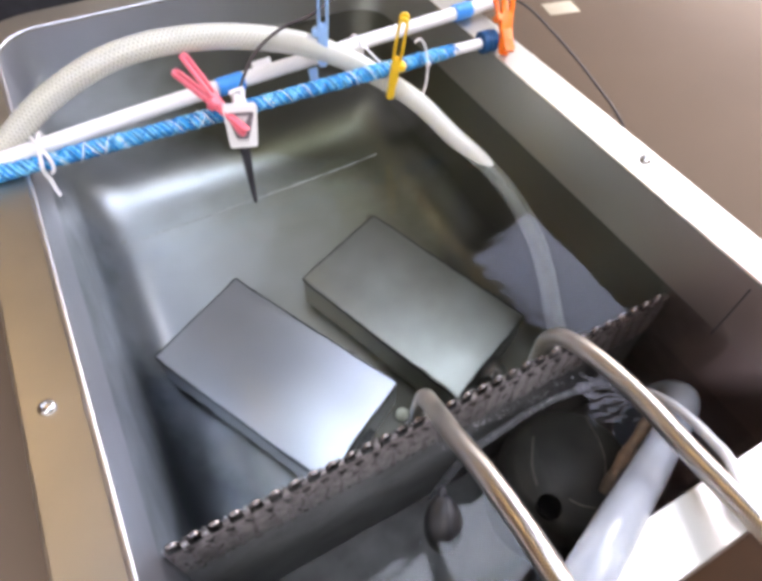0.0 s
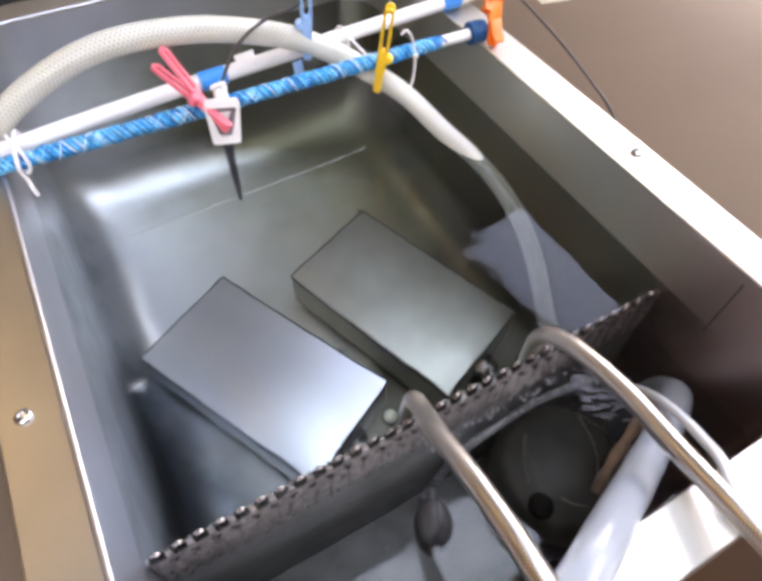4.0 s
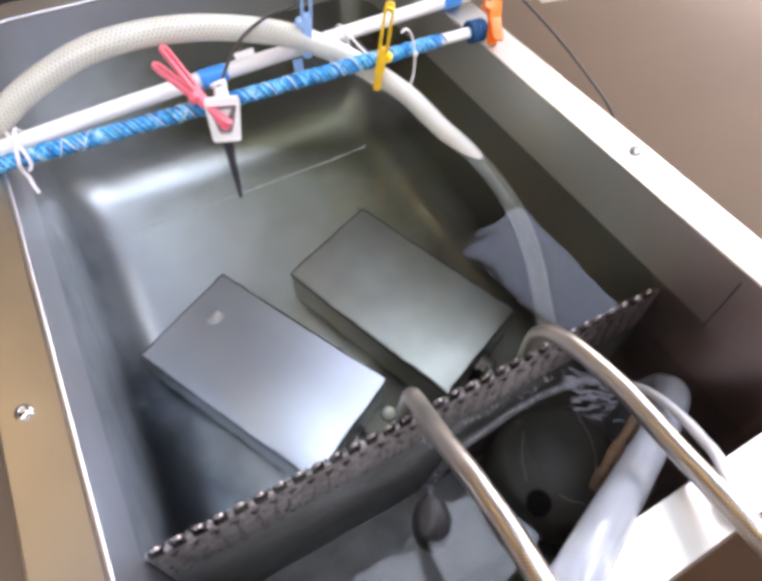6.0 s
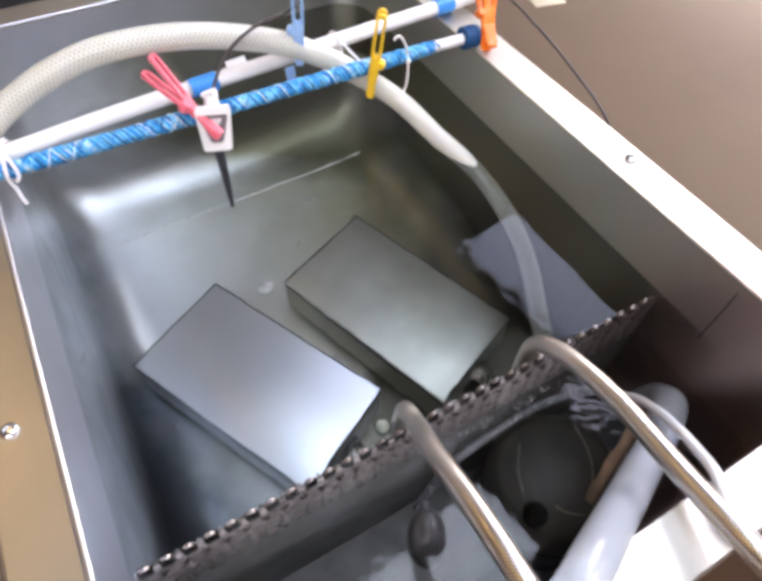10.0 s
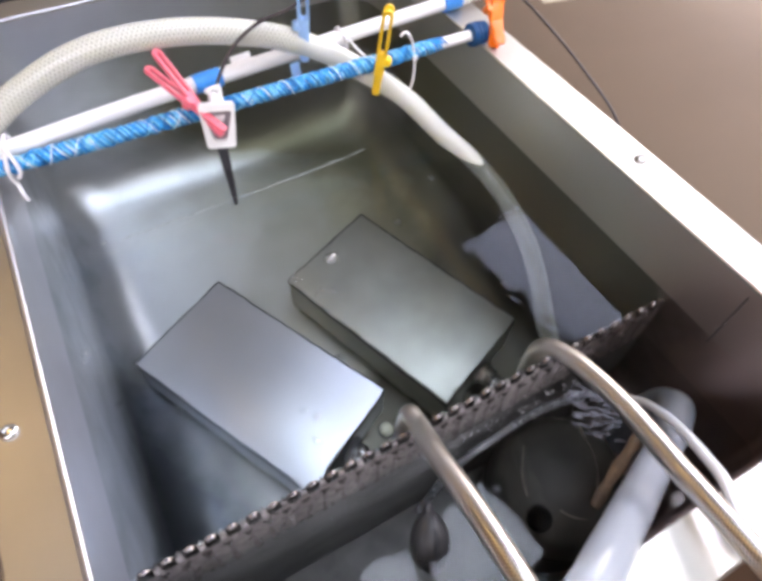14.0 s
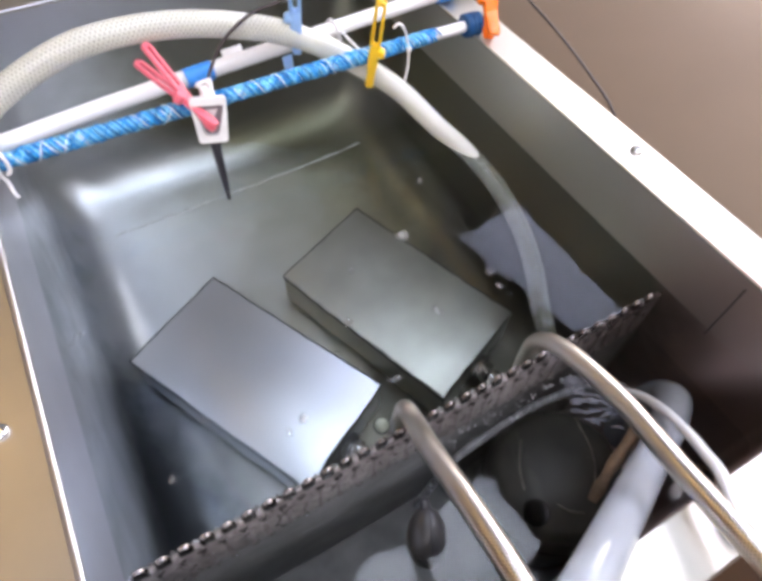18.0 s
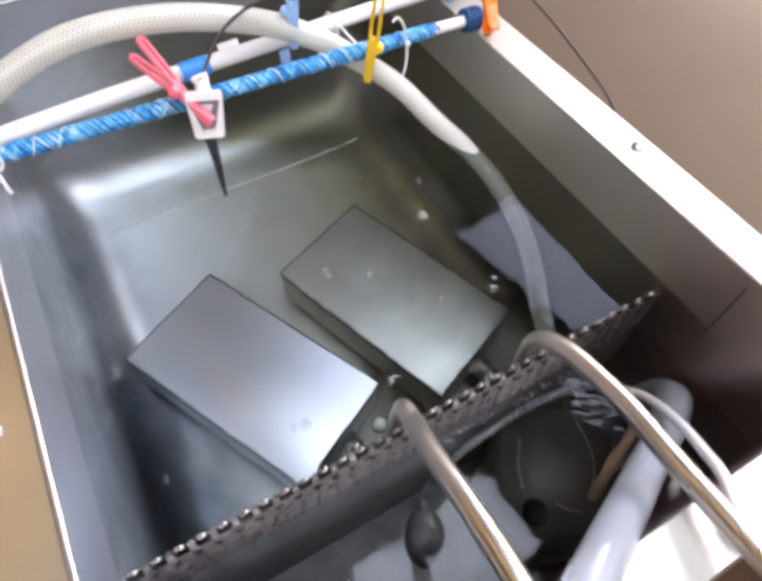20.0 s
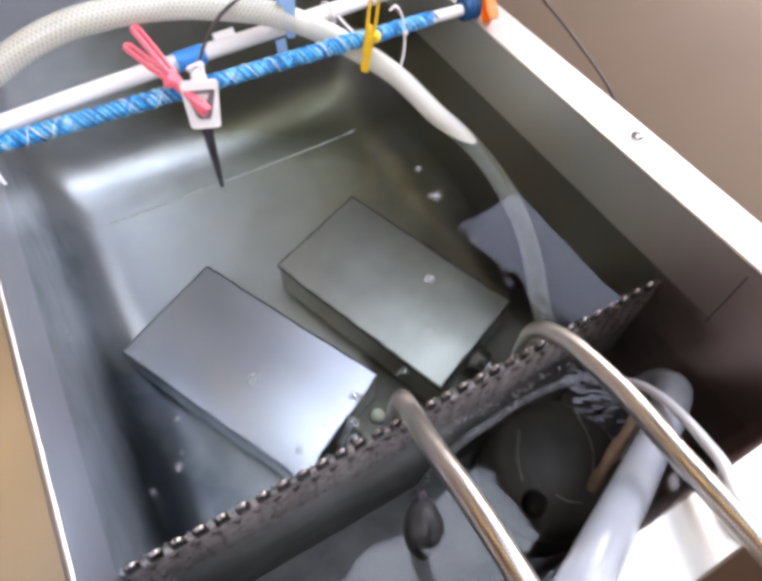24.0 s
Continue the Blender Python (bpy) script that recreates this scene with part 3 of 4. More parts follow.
def churn(seed, rx, ry, count):
    """Chopped wave crests, reflected light put into their pale colour, all running one way."""
    ob = thing("churned_water", "choppy wave crests below the conduit in the sump, coloured pale for reflected light", "water")
    r = random.Random(seed)
    for _ in range(count):
        c = part("crest", crest(r, r.uniform(0.005, 0.014), r.uniform(0.0004, 0.0010)), CREST_PALE, ob)
        c.visible_shadow = False
        c.matrix_basis = pose(min(max(r.gauss(0, rx), -2 * rx), 2 * rx), min(max(r.gauss(0, ry), -2 * ry), 2 * ry), 0, 0, 0, r.uniform(-14, 14))
    return ob


CHURN = churn(5, 0.0105, 0.0095, 80)


# ---- boxes under water ----
def immersed_box(name, centre, turn, long, wide, tall, label, steel):
    ob = thing(name, label, "metal box", "immersed boxes", pose(centre[0], centre[1], BED, 0, 0, turn))
    foot = 0.009
    part("body", flat(block(long, wide, tall - foot - 0.001, 0.0022, (0, 0, foot), 3), 8), steel, ob)
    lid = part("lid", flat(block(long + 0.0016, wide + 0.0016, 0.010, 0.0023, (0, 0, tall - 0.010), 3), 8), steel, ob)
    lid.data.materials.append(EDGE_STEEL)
    # back and right bevels and the lip's sides coloured dark, for dim reflections
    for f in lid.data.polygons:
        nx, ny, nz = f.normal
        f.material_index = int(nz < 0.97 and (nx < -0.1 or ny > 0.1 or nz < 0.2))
    for sx in (-1, 1):
        for sy in (-1, 1):
            part("foot", lathe([(0.006, 0), (0.0075, 0.001), (0.007, foot)], 16), RUBBER, ob).location = (sx * (long / 2 - 0.014), sy * (wide / 2 - 0.012), 0)
    g = part("gland", lathe([(0.013, 0), (0.013, 0.006), (0.0105, 0.007), (0.0105, 0.014), (0.008, 0.016)], 6), SCREW_STEEL, ob)
    g.matrix_basis = pose(long / 2, 0, tall * 0.55, 0, 90, 0)
    return ob


immersed_box("transducer_box", (0.1168, 0.1512), -62.9, 0.202, 0.1115, 0.070, "plain grey steel box standing on the tank floor under water", BOX_STEEL)
immersed_box("transducer_box", (0.2715, 0.1625), -69.0, 0.201, 0.1140, 0.070, "tarnished olive-grey steel box on black feet under water", DULL_BOX_STEEL)


# ---- flexible pipes over the weir ----
def conduit(pts, label):
    ob = thing("steel_conduit", label, "conduit", "steel conduits")
    part("braid", tube(pts, 0.0063, 24, 0.0007), BRAID, ob)
    part("ferrule", tube(pts[:2], 0.0088, 20, 0.01), SCREW_STEEL, ob)
    return ob


first = conduit([(0.164, 0.048, -0.212), (0.169, 0.038, -0.212), (0.168, 0.026, -0.19), (0.175, 0.0140, -0.12), (0.1775, 0.0110, -0.06), (0.1800, 0.0095, -0.02), (0.1810, 0.0085, 0.001), (0.1805, 0.0055, 0.0145),
         (0.1785, -0.008, 0.024), (0.1725, -0.033, 0.046), (0.1685, -0.073, 0.068), (0.1655, -0.118, 0.079), (0.160, -0.17, 0.083), (0.15, -0.24, 0.05)],
        "braided stainless steel conduit rising from the water over the weir")
ball = lathe([(0.0048 * math.cos(radians(a)), 0.0048 * math.sin(radians(a))) for a in range(-90, 91, 15)], 20)
part("plug", ball, PLUG, first, "round grey-green sealing plug").location = (0.1675, 0.0115, -0.011)
part("plug_ring", lathe([(0.0046, -0.0012), (0.0056, -0.0008), (0.0056, 0.0008), (0.0046, 0.0012)], 20), RUBBER, first).matrix_basis = pose(0.1675, 0.0115, -0.012, 20, -25, 0)
conduit([(0.313, 0.052, -0.212), (0.315, 0.044, -0.212), (0.302, 0.022, -0.18), (0.291, 0.0125, -0.09), (0.2875, 0.0100, -0.03), (0.2860, 0.0065, 0.008),
         (0.2865, -0.013, 0.028), (0.281, -0.060, 0.049), (0.271, -0.107, 0.066), (0.264, -0.156, 0.080), (0.262, -0.20, 0.084), (0.25, -0.27, 0.05)],
        "braided stainless steel conduit bent over the weir to the front rim")

drain_pipe = thing("drain_pipe", "translucent white plastic pipe from the sump over the front rim", "pipe")
part("pipe", tube([(0.384, -0.052, -0.19), (0.384, -0.052, -0.10), (0.3805, -0.062, -0.056), (0.3440, -0.078, -0.028), (0.2882, -0.095, 0.008), (0.2405, -0.108, 0.042),
                   (0.1940, -0.1215, 0.0715), (0.155, -0.138, 0.0715), (0.11, -0.175, 0.045)], lambda t: 0.0160 - 0.0050 * min(1.0, max(0.0, t - 0.2) * 3.5), 26, 0.006), PIPE, drain_pipe)
small_tube = thing("small_tube", "thin clear plastic tube looped through the sump", "tube")
TUBE_LINE = [(0.180, -0.024, -0.130), (0.205, -0.017, -0.100), (0.225, -0.014, -0.085), (0.250, -0.0125, -0.082), (0.280, -0.0115, -0.076), (0.306, -0.014, -0.070), (0.334, -0.022, -0.064), (0.3485, -0.046, -0.040), (0.3388, -0.0662, -0.012), (0.3239, -0.0873, 0.014),
                   (0.3069, -0.1050, 0.038), (0.2920, -0.1191, 0.057), (0.2775, -0.1390, 0.0645), (0.2800, -0.1520, 0.0632), (0.286, -0.172, 0.052)]
part("tube", cut_at_water(tube(TUBE_LINE, 0.0033, 16, 0.005), True, SUMP), TUBE, small_tube)
part("submerged_end", cut_at_water(tube(TUBE_LINE, 0.0033, 16, 0.005), False, SUMP), DIM_TUBE, small_tube, "submerged end of the tube, its dimness under water in the colour")

stick = thing("brown_stick", "worn brown wooden stick leaning in the sump beside the pipe", "stick")
part("stick", tube([(0.331, -0.0675, -0.030), (0.304, -0.0785, -0.049), (0.279, -0.0895, -0.063)], lambda t: 0.0042 * (1 + 0.16 * math.sin(17 * t) - 0.35 * max(0.0, t - 0.7)), 12, 0.005), STICK, stick)

# ---- in the sump ----
# added sheet, dark grey over the tank's brighter steel floor
tagged(part("sump_floor", sheet(0.002, WIDE - 0.002, FRONT + 0.002, -0.0008, 60, 20, lambda x, y: BED + 0.003 + 0.0015 * noise.noise(Vector((x * 40, y * 40, 2.0)))), SUMP_GREY), "dark grey sheet added over the floor of the overflow sump", "sump floor", kind="structure")
pump = thing("sump_pump", "dark grey round pump under the sump water", "pump", m=pose(0.292, -0.058, BED))
part("body", lathe([(0.054, 0.0), (0.056, 0.004), (0.056, 0.090), (0.0555, 0.104), (0.0535, 0.116), (0.0500, 0.124), (0.045, 0.1282), (0.0, 0.129)], 48), PUMP, pump)
part("collar", lathe([(0.0560, 0.080), (0.0568, 0.081), (0.0568, 0.086), (0.0560, 0.087)], 48), PUMP, pump)
# no bore here: the darkness inside the outlet is put into the colour
hole = part("outlet", lathe([(0.0100, 0.0), (0.0099, 0.0040), (0.0094, 0.0045), (0.0088, 0.0043), (0.0, 0.0042)], 24), OUTLET_DARK, pump, "round disc coloured black as the outlet opening")
hole.location = (-0.036, -0.016, 0.1262)
for pts in (((0.0385, 0.0276), (0.0345, 0.0072), (0.027, -0.0097), (0.0147, -0.023)), ((-0.0182, -0.0189), (-0.0138, -0.0267), (-0.0047, -0.0343)),
            ((-0.0118, 0.0352), (-0.0258, 0.0188), (-0.0339, 0.002))):
    part("seam", tube([(x, y, 0.1286) for x, y in pts], 0.0007, 6, 0.003), SEAM, pump, "pale worn seam")


def float_bulb(x, y, s, label):
    """An egg-shaped float on its cable, with a moulded seam."""
    ob = thing("float_bulb", label, "float", "float bulbs", pose(x, y, SUMP - 0.006, -52, 0, -24))
    prof = [(0.0138 * s * math.cos(radians(a)) * (1 - 0.12 * math.sin(radians(a))), 0.021 * s * math.sin(radians(a))) for a in range(-90, 91, 12)]
    part("shell", lathe(prof, 28), FLOAT, ob)
    part("seam", tube([(0.002, -0.01385 * s * math.cos(radians(a)) * (1 - 0.12 * math.sin(radians(a))), 0.0211 * s * math.sin(radians(a))) for a in range(-80, 81, 16)], 0.0005, 8, 0.003), DARK, ob)
    part("collar", lathe([(0.0032 * s, 0.0190 * s), (0.0034 * s, 0.0235 * s), (0.0022 * s, 0.0260 * s)], 14), DARK, ob)
    return ob


float_bulb(0.166, -0.054, 1.0, "glossy dark grey float bulb half sunk in the sump water")
float_bulb(0.158, -0.110, 0.7, "small dark float bulb half sunk in the sump water")

# ---- across the tank ----
def sleeve(name, a, b, r, material, parent, label=""):
    """A short wound band round a rod."""
    pts = [tuple(Vector(a).lerp(Vector(b), i / 10)) for i in range(11)]
    return part(name, tube(pts, lambda t: r * (1 + 0.06 * math.sin(t * 37)), 16, raw=True), material, parent, label)


rod = thing("white_rod", "white plastic rod lying across the tank rim", "rod")
part("rod", tube([(-0.055, 0.2935, 0.0655), (0.10, 0.311, 0.0655), (0.25, 0.321, 0.0655), (0.455, 0.333, 0.0655)], 0.0064, 20, 0.02), WHITE_ROD, rod)
sleeve("tape", (0.157, 0.3148, 0.0655), (0.180, 0.3163, 0.0655), 0.0076, SKY_TAPE, rod, "blue tape wound round the rod")
sleeve("tape", (0.404, 0.3300, 0.0655), (0.424, 0.3312, 0.0655), 0.0078, SKY_TAPE, rod, "blue tape wound round the rod")
part("flag", flat(block(0.018, 0.0012, 0.0065, 0.0003, (0, 0, 0))), WHITE_ROD, rod, "small white paper flag").matrix_basis = pose(0.202, 0.3255, 0.0665, -35, 0, 4)
part("flag", flat(block(0.009, 0.0012, 0.012, 0.0003, (0, 0, 0))), SKY, rod, "small blue flag").matrix_basis = pose(0.2445, 0.3125, 0.048, -10, 0, 4)

cord = thing("blue_wrapped_rod", "rod wound with blue and white cord across the tank", "wrapped rod")
part("core", tube([(-0.06, 0.287, 0.0638), (0.40, 0.276, 0.0638)], 0.0044, 14, 0.02), WHITE_ROD, cord)


def winding(k, count, x0, x1, pitch, radius, thick, wander):
    pts = []
    n = int((x1 - x0) / 0.0012)
    for i in range(n + 1):
        x = x0 + (x1 - x0) * i / n
        a = 2 * math.pi * (x / pitch + k / count) + wander * noise.noise(Vector((x * 35, k * 7.7, 1.5)))
        r = radius + 0.0009 * noise.noise(Vector((x * 70, k * 3.1, 0.5))) + 0.0008 * noise.noise(Vector((x * 24, 4.1, 0.5)))
        y = 0.287 - 0.011 * (x + 0.06) / 0.46
        pts.append((x, y + r * math.cos(a), 0.0638 + r * math.sin(a)))
    return tube(pts, thick, 6, raw=True)


for k in range(12):
    part("strand", winding(k, 12, -0.06, 0.360 + 0.004 * (k % 4), 0.0165, 0.0050, 0.00115, 0.9), (BLUE, PALE_BLUE, BLUE, MID_BLUE, PALE_BLUE, NAVY)[k % 6], cord)
for k in range(4):
    part("strand", winding(k, 4, -0.06, 0.350 - 0.006 * k, -0.026, 0.0059, 0.0006, 2.8), (NAVY, MID_BLUE, PALE_BLUE, BLUE)[k], cord)
for k, (x0, x1, pitch) in enumerate(((0.020, 0.075, 0.019), (0.036, 0.066, -0.021), (0.098, 0.140, 0.020), (0.118, 0.150, -0.020), (0.185, 0.235, 0.017), (0.262, 0.330, 0.018))):
    part("strand", winding(k, 3, x0, x1, pitch, 0.0060, 0.0005, 2.0), WHITE_CORD, cord, "loose white thread")
part("sheath", tube([(0.362, 0.2769, 0.0638), (0.372, 0.2766, 0.0641), (0.383, 0.2764, 0.0637), (0.400, 0.276, 0.0638)], 0.0049, 14, 0.004), WHITE_ROD, cord, "bare white end of the rod")
part("end_cap", lathe([(0.0072, 0), (0.0102, 0.001), (0.0106, 0.005), (0.0093, 0.0062), (0.0104, 0.0075), (0.0092, 0.0095), (0.0102, 0.011), (0.0096, 0.016), (0.0070, 0.017)], 22), CAP_BLUE, cord, "ribbed dark blue end plug").matrix_basis = between((0.399, 0.276, 0.0638), (0.43, 0.2752, 0.0638))

hose = thing("braided_hose", "clear braided plastic hose arching over the rods into the water", "hose")
HOSE_LINE = [(-0.10, 0.315, 0.014), (-0.048, 0.318, 0.046), (-0.013, 0.320, 0.062), (0.036, 0.322, 0.0915), (0.094, 0.320, 0.1110), (0.160, 0.317, 0.109), (0.225, 0.310, 0.0920),
             (0.268, 0.3025, 0.0705), (0.304, 0.2870, 0.046), (0.3315, 0.2680, 0.0245), (0.3480, 0.2300, 0.0065), (0.3600, 0.1960, -0.0045),
             (0.3665, 0.158, -0.022), (0.3680, 0.118, -0.050), (0.3640, 0.086, -0.080), (0.3520, 0.054, -0.102), (0.342, 0.026, -0.114)]


def hose_girth(t):
    """The hose narrows a little towards its open end."""
    return 0.0098 - 0.0013 * min(1.0, max(0.0, 3 * (t - 0.45)))


part("hose", cut_at_water(tube(HOSE_LINE, hose_girth, 28, 0.006), True), HOSE, hose)
part("submerged_end", cut_at_water(tube(HOSE_LINE, hose_girth, 28, 0.006), False), DIM_HOSE, hose, "clear submerged end of the hose, its dimness under water in the colour")


# ---- pegs ----
def facing(foot, top, towards):
    """A pose at foot, z to top, and the broad face (y) turned to a point."""
    z = (Vector(top) - Vector(foot)).normalized()
    y = Vector(towards) - Vector(foot)
    y = (y - z * y.dot(z)).normalized()
    x = y.cross(z)
    return Matrix.Translation(foot) @ Matrix((x, y, z)).transposed().to_4x4()


def stadium(half, z0, z1, n=8):
    """An upright slot shape, x and z."""
    up = [(half * math.cos(math.pi * i / n), z1 - half + half * math.sin(math.pi * i / n)) for i in range(n + 1)]
    return up + [(-x, z0 + half - (z - (z1 - half))) for x, z in up]


def ring_plate(outer, inner, depth):
    """A flat plate with a hole, y from 0 to depth."""
    bm = bmesh.new()
    o, i = [[[bm.verts.new((x, y, z)) for x, z in pts] for y in (0, depth)] for pts in (outer, inner)]
    n = len(outer)
    for k in range(n):
        j = (k + 1) % n
        bm.faces.new((o[0][k], o[0][j], i[0][j], i[0][k]))
        bm.faces.new((o[1][j], o[1][k], i[1][k], i[1][j]))
        bm.faces.new((o[0][j], o[0][k], o[1][k], o[1][j]))
        bm.faces.new((i[0][k], i[0][j], i[1][j], i[1][k]))
    bmesh.ops.recalc_face_normals(bm, faces=bm.faces[:])
    return flat(bm, 40)


def peg(material, top, foot, label, tilt=5.0, wide=1.0, side=1, spin=0.0):
    """A plastic clothes peg: two levers with looped handles, jaws and a side knob."""
    ob = thing("clothes_peg", label, "clothes peg", "clothes pegs", facing(foot, top, EYE_SIDE) @ pose(0, 0, 0, 0, 0, spin))
    k = (Vector(top) - Vector(foot)).length / 0.080
    for s in (-1, 1):
        turn = pose(0, 0, 0.034 * k) @ pose(0, 0, 0, -s * tilt, 0, s * 3) @ pose(0, 0, -0.034 * k)
        shape = [(-0.0026, 0.0), (0.0030, 0.0), (0.0040, 0.004), (0.0036, 0.014), (0.0044, 0.024), (0.0042, 0.040), (-0.0042, 0.040), (-0.0042, 0.024), (-0.0032, 0.014), (-0.0036, 0.004)]
        bm = outline([(x * k * wide, z * k) for x, z in shape], 0.0032 * k, 0.0006)
        jaw = part("lever", bm, material, ob)
        jaw.matrix_basis = turn @ pose(0, 0.0006 * k if s > 0 else -0.0038 * k, 0)
        grip = part("handle_loop", ring_plate(stadium(0.0046 * k * wide, 0.036 * k, 0.080 * k), stadium(0.0020 * k * wide, 0.041 * k, 0.0765 * k), 0.0030 * k), material, jaw)
        for z in (0.004, 0.008, 0.012):
            part("tooth", flat(block(0.0056 * k * wide, 0.0008, 0.0016 * k, 0.0002, (0, 0, 0))), material, jaw).location = (0, 0.0032 * k if s < 0 else -0.0006, z * k)
    part("knob", lathe([(0.0030 * k, -0.0045 * k), (0.0040 * k, -0.003 * k), (0.0040 * k, 0.003 * k), (0.0030 * k, 0.0045 * k)], 14), material, ob).matrix_basis = pose(side * 0.0055 * k * wide, 0, 0.034 * k, 90, 0, 0)
    return ob


EYE_SIDE = (0.08, -0.12, 0.40)
peg(PINK, (0.1295, 0.3125, 0.0990), (0.1590, 0.2530, 0.0610), "pink plastic clothes peg holding the thermometer on the rods", 9.0, 1.0, spin=48)
peg(YELLOW, (0.3095, 0.268, 0.1155), (0.2990, 0.2685, 0.0395), "yellow plastic clothes peg clamping hose to wrapped rod", 4.0, side=-1)
peg(SKY, (0.2530, 0.302, 0.1400), (0.2492, 0.3020, 0.0670), "light blue plastic clothes peg clamping the hose to the white rod", 4.0, 1.15)
peg(ORANGE, (0.4370, 0.3060, 0.1080), (0.4150, 0.2540, 0.0610), "orange plastic clothes peg gripping the rod end at the rim", 13.0, 1.7, spin=35)


# ---- thermometer ----
def thermometer():
    top, low, tip = Vector((0.1615, 0.2700, 0.0755)), Vector((0.1565, 0.2600, 0.0445)), Vector((0.1522, 0.2420, -0.0045))
    ob = thing("thermometer", "white framed thermometer with a black probe hanging to the water", "thermometer", m=facing(low, top, EYE_SIDE))
    outer = [(-0.0090, 0.0), (0.0090, 0.0), (0.0110, 0.0015), (0.0135, 0.032), (0.0120, 0.0345), (-0.0120, 0.0345), (-0.0135, 0.032), (-0.0110, 0.0015)]
    part("back", outline([(x * 0.97, z * 0.98 + 0.0003) for x, z in outer], 0.0035, 0.0006), GREY_MARK, ob, "dark recessed display").location = (0, -0.0030, 0)
    inner = [(-0.0030, 0.0055), (0.0030, 0.0055), (0.0050, 0.0070), (0.0105, 0.0265), (0.0098, 0.0285), (-0.0098, 0.0285), (-0.0105, 0.0265), (-0.0050, 0.0070)]
    part("case", ring_plate(outer, inner, 0.0050), GAUGE_WHITE, ob)
    part("marking", outline([(-0.0060, 0.0245), (0.0060, 0.0245), (0.0004, 0.0115)], 0.0008, 0.0002), TIE, ob, "pale triangle mark").location = (0, 0.0006, 0)
    p = part("probe", lathe([(0.0, 0.0), (0.0014, 0.0005), (0.0020, 0.006), (0.0016, 0.0065), (0.0022, 0.010), (0.0042, 0.050), (0.0046, 0.055)], 18), DARK, ob, "tapered black probe")
    p.matrix_basis = ob.matrix_basis.inverted() @ between(tip, low, 0)
    knot = ob.matrix_basis.inverted()
    lump = bmesh.new()
    bmesh.ops.create_icosphere(lump, subdivisions=3, radius=0.0055)
    for v in lump.verts:
        v.co *= 1 + 0.45 * noise.noise(v.co * 260)
        v.co.z *= 0.8
    part("knot", lump, TIE, ob, "clump of knotted white thread").matrix_basis = knot @ pose(0.1640, 0.2745, 0.0775)
    for i in range(3):
        r = random.Random(i + 4)
        pts = [knot @ Vector((0.163 + r.uniform(-0.006, 0.006), 0.2745 + r.uniform(-0.004, 0.005), 0.0775 + r.uniform(-0.003, 0.008))) for j in range(7)]
        part("thread", tube([tuple(q) for q in pts], 0.0014, 8, 0.002), TIE, ob, "white thread tied round the rods")
    return ob


thermometer()


# ---- ties and cables ----
def tie(pts, r, label, lock=True):
    ob = thing("cable_tie", label, "cable tie", "cable ties")
    part("strap", tube(pts, r, 8, 0.003), TIE, ob)
    if not lock:
        return ob
    m = pts[len(pts) // 2]
    part("lock", flat(block(0.0045, 0.0030, 0.0040, 0.0006, (m[0], m[1] - 0.001, m[2] - 0.002))), TIE, ob)
    return ob


def loop(cx, cy, cz, rx, rz, n=16, a0=0.0, a1=360.0, skew=0.0):
    return [(cx + rx * math.cos(radians(a)), cy + skew * math.sin(radians(a)), cz + rz * math.sin(radians(a))) for a in (a0 + (a1 - a0) * i / n for i in range(n + 1))]


tie([(0.018, 0.312, 0.066), (0.0165, 0.304, 0.0755), (0.0140, 0.290, 0.0740), (0.0115, 0.2785, 0.069), (0.0100, 0.2775, 0.060), (0.0115, 0.2775, 0.053), (0.0118, 0.273, 0.047), (0.0128, 0.271, 0.042)], 0.0016, "white cord end tied round both rods, its tail hanging", False)
tie([(0.0100, 0.306, 0.073), (0.0125, 0.294, 0.0750), (0.0170, 0.281, 0.0725), (0.0175, 0.2775, 0.062), (0.0140, 0.2775, 0.058)], 0.0014, "white cord end tied round both rods", False)
tie([(0.291 + 0.0008 * i, 0.3235 + 0.0082 * math.cos(i * 0.7), 0.0655 + 0.0082 * math.sin(i * 0.7)) for i in range(10)] + [(0.299, 0.306, 0.064), (0.3025, 0.292, 0.060), (0.3045, 0.2875, 0.056)], 0.0011, "thin white tie loop beside the yellow peg")
tie(loop(0.330, 0.272, 0.058, 0.0095, 0.027, 18, -100, 115, 0.004), 0.0011, "thin white tie loop beside the yellow peg")

lead = thing("thermometer_lead", "thin dark cable looping from the thermometer over the hose", "cable")
part("lead", tube([(0.1625, 0.2715, 0.076), (0.169, 0.283, 0.083), (0.188, 0.293, 0.1010), (0.214, 0.298, 0.1125), (0.244, 0.303, 0.1150), (0.29, 0.34, 0.112), (0.36, 0.46, 0.075), (0.40, 0.56, 0.02)], 0.0014, 8), CABLE, lead)
side_cable = thing("side_cable", "thin dark cable lying over the edge beside the rim", "cable")
part("cable", tube([(0.50, 0.46, 0.030), (0.511, 0.36, 0.042), (0.502, 0.29, 0.044), (0.487, 0.208, 0.040), (0.468, 0.140, 0.034), (0.455, 0.108, 0.000), (0.453, 0.08, -0.030)], 0.0013, 8), CABLE, side_cable)


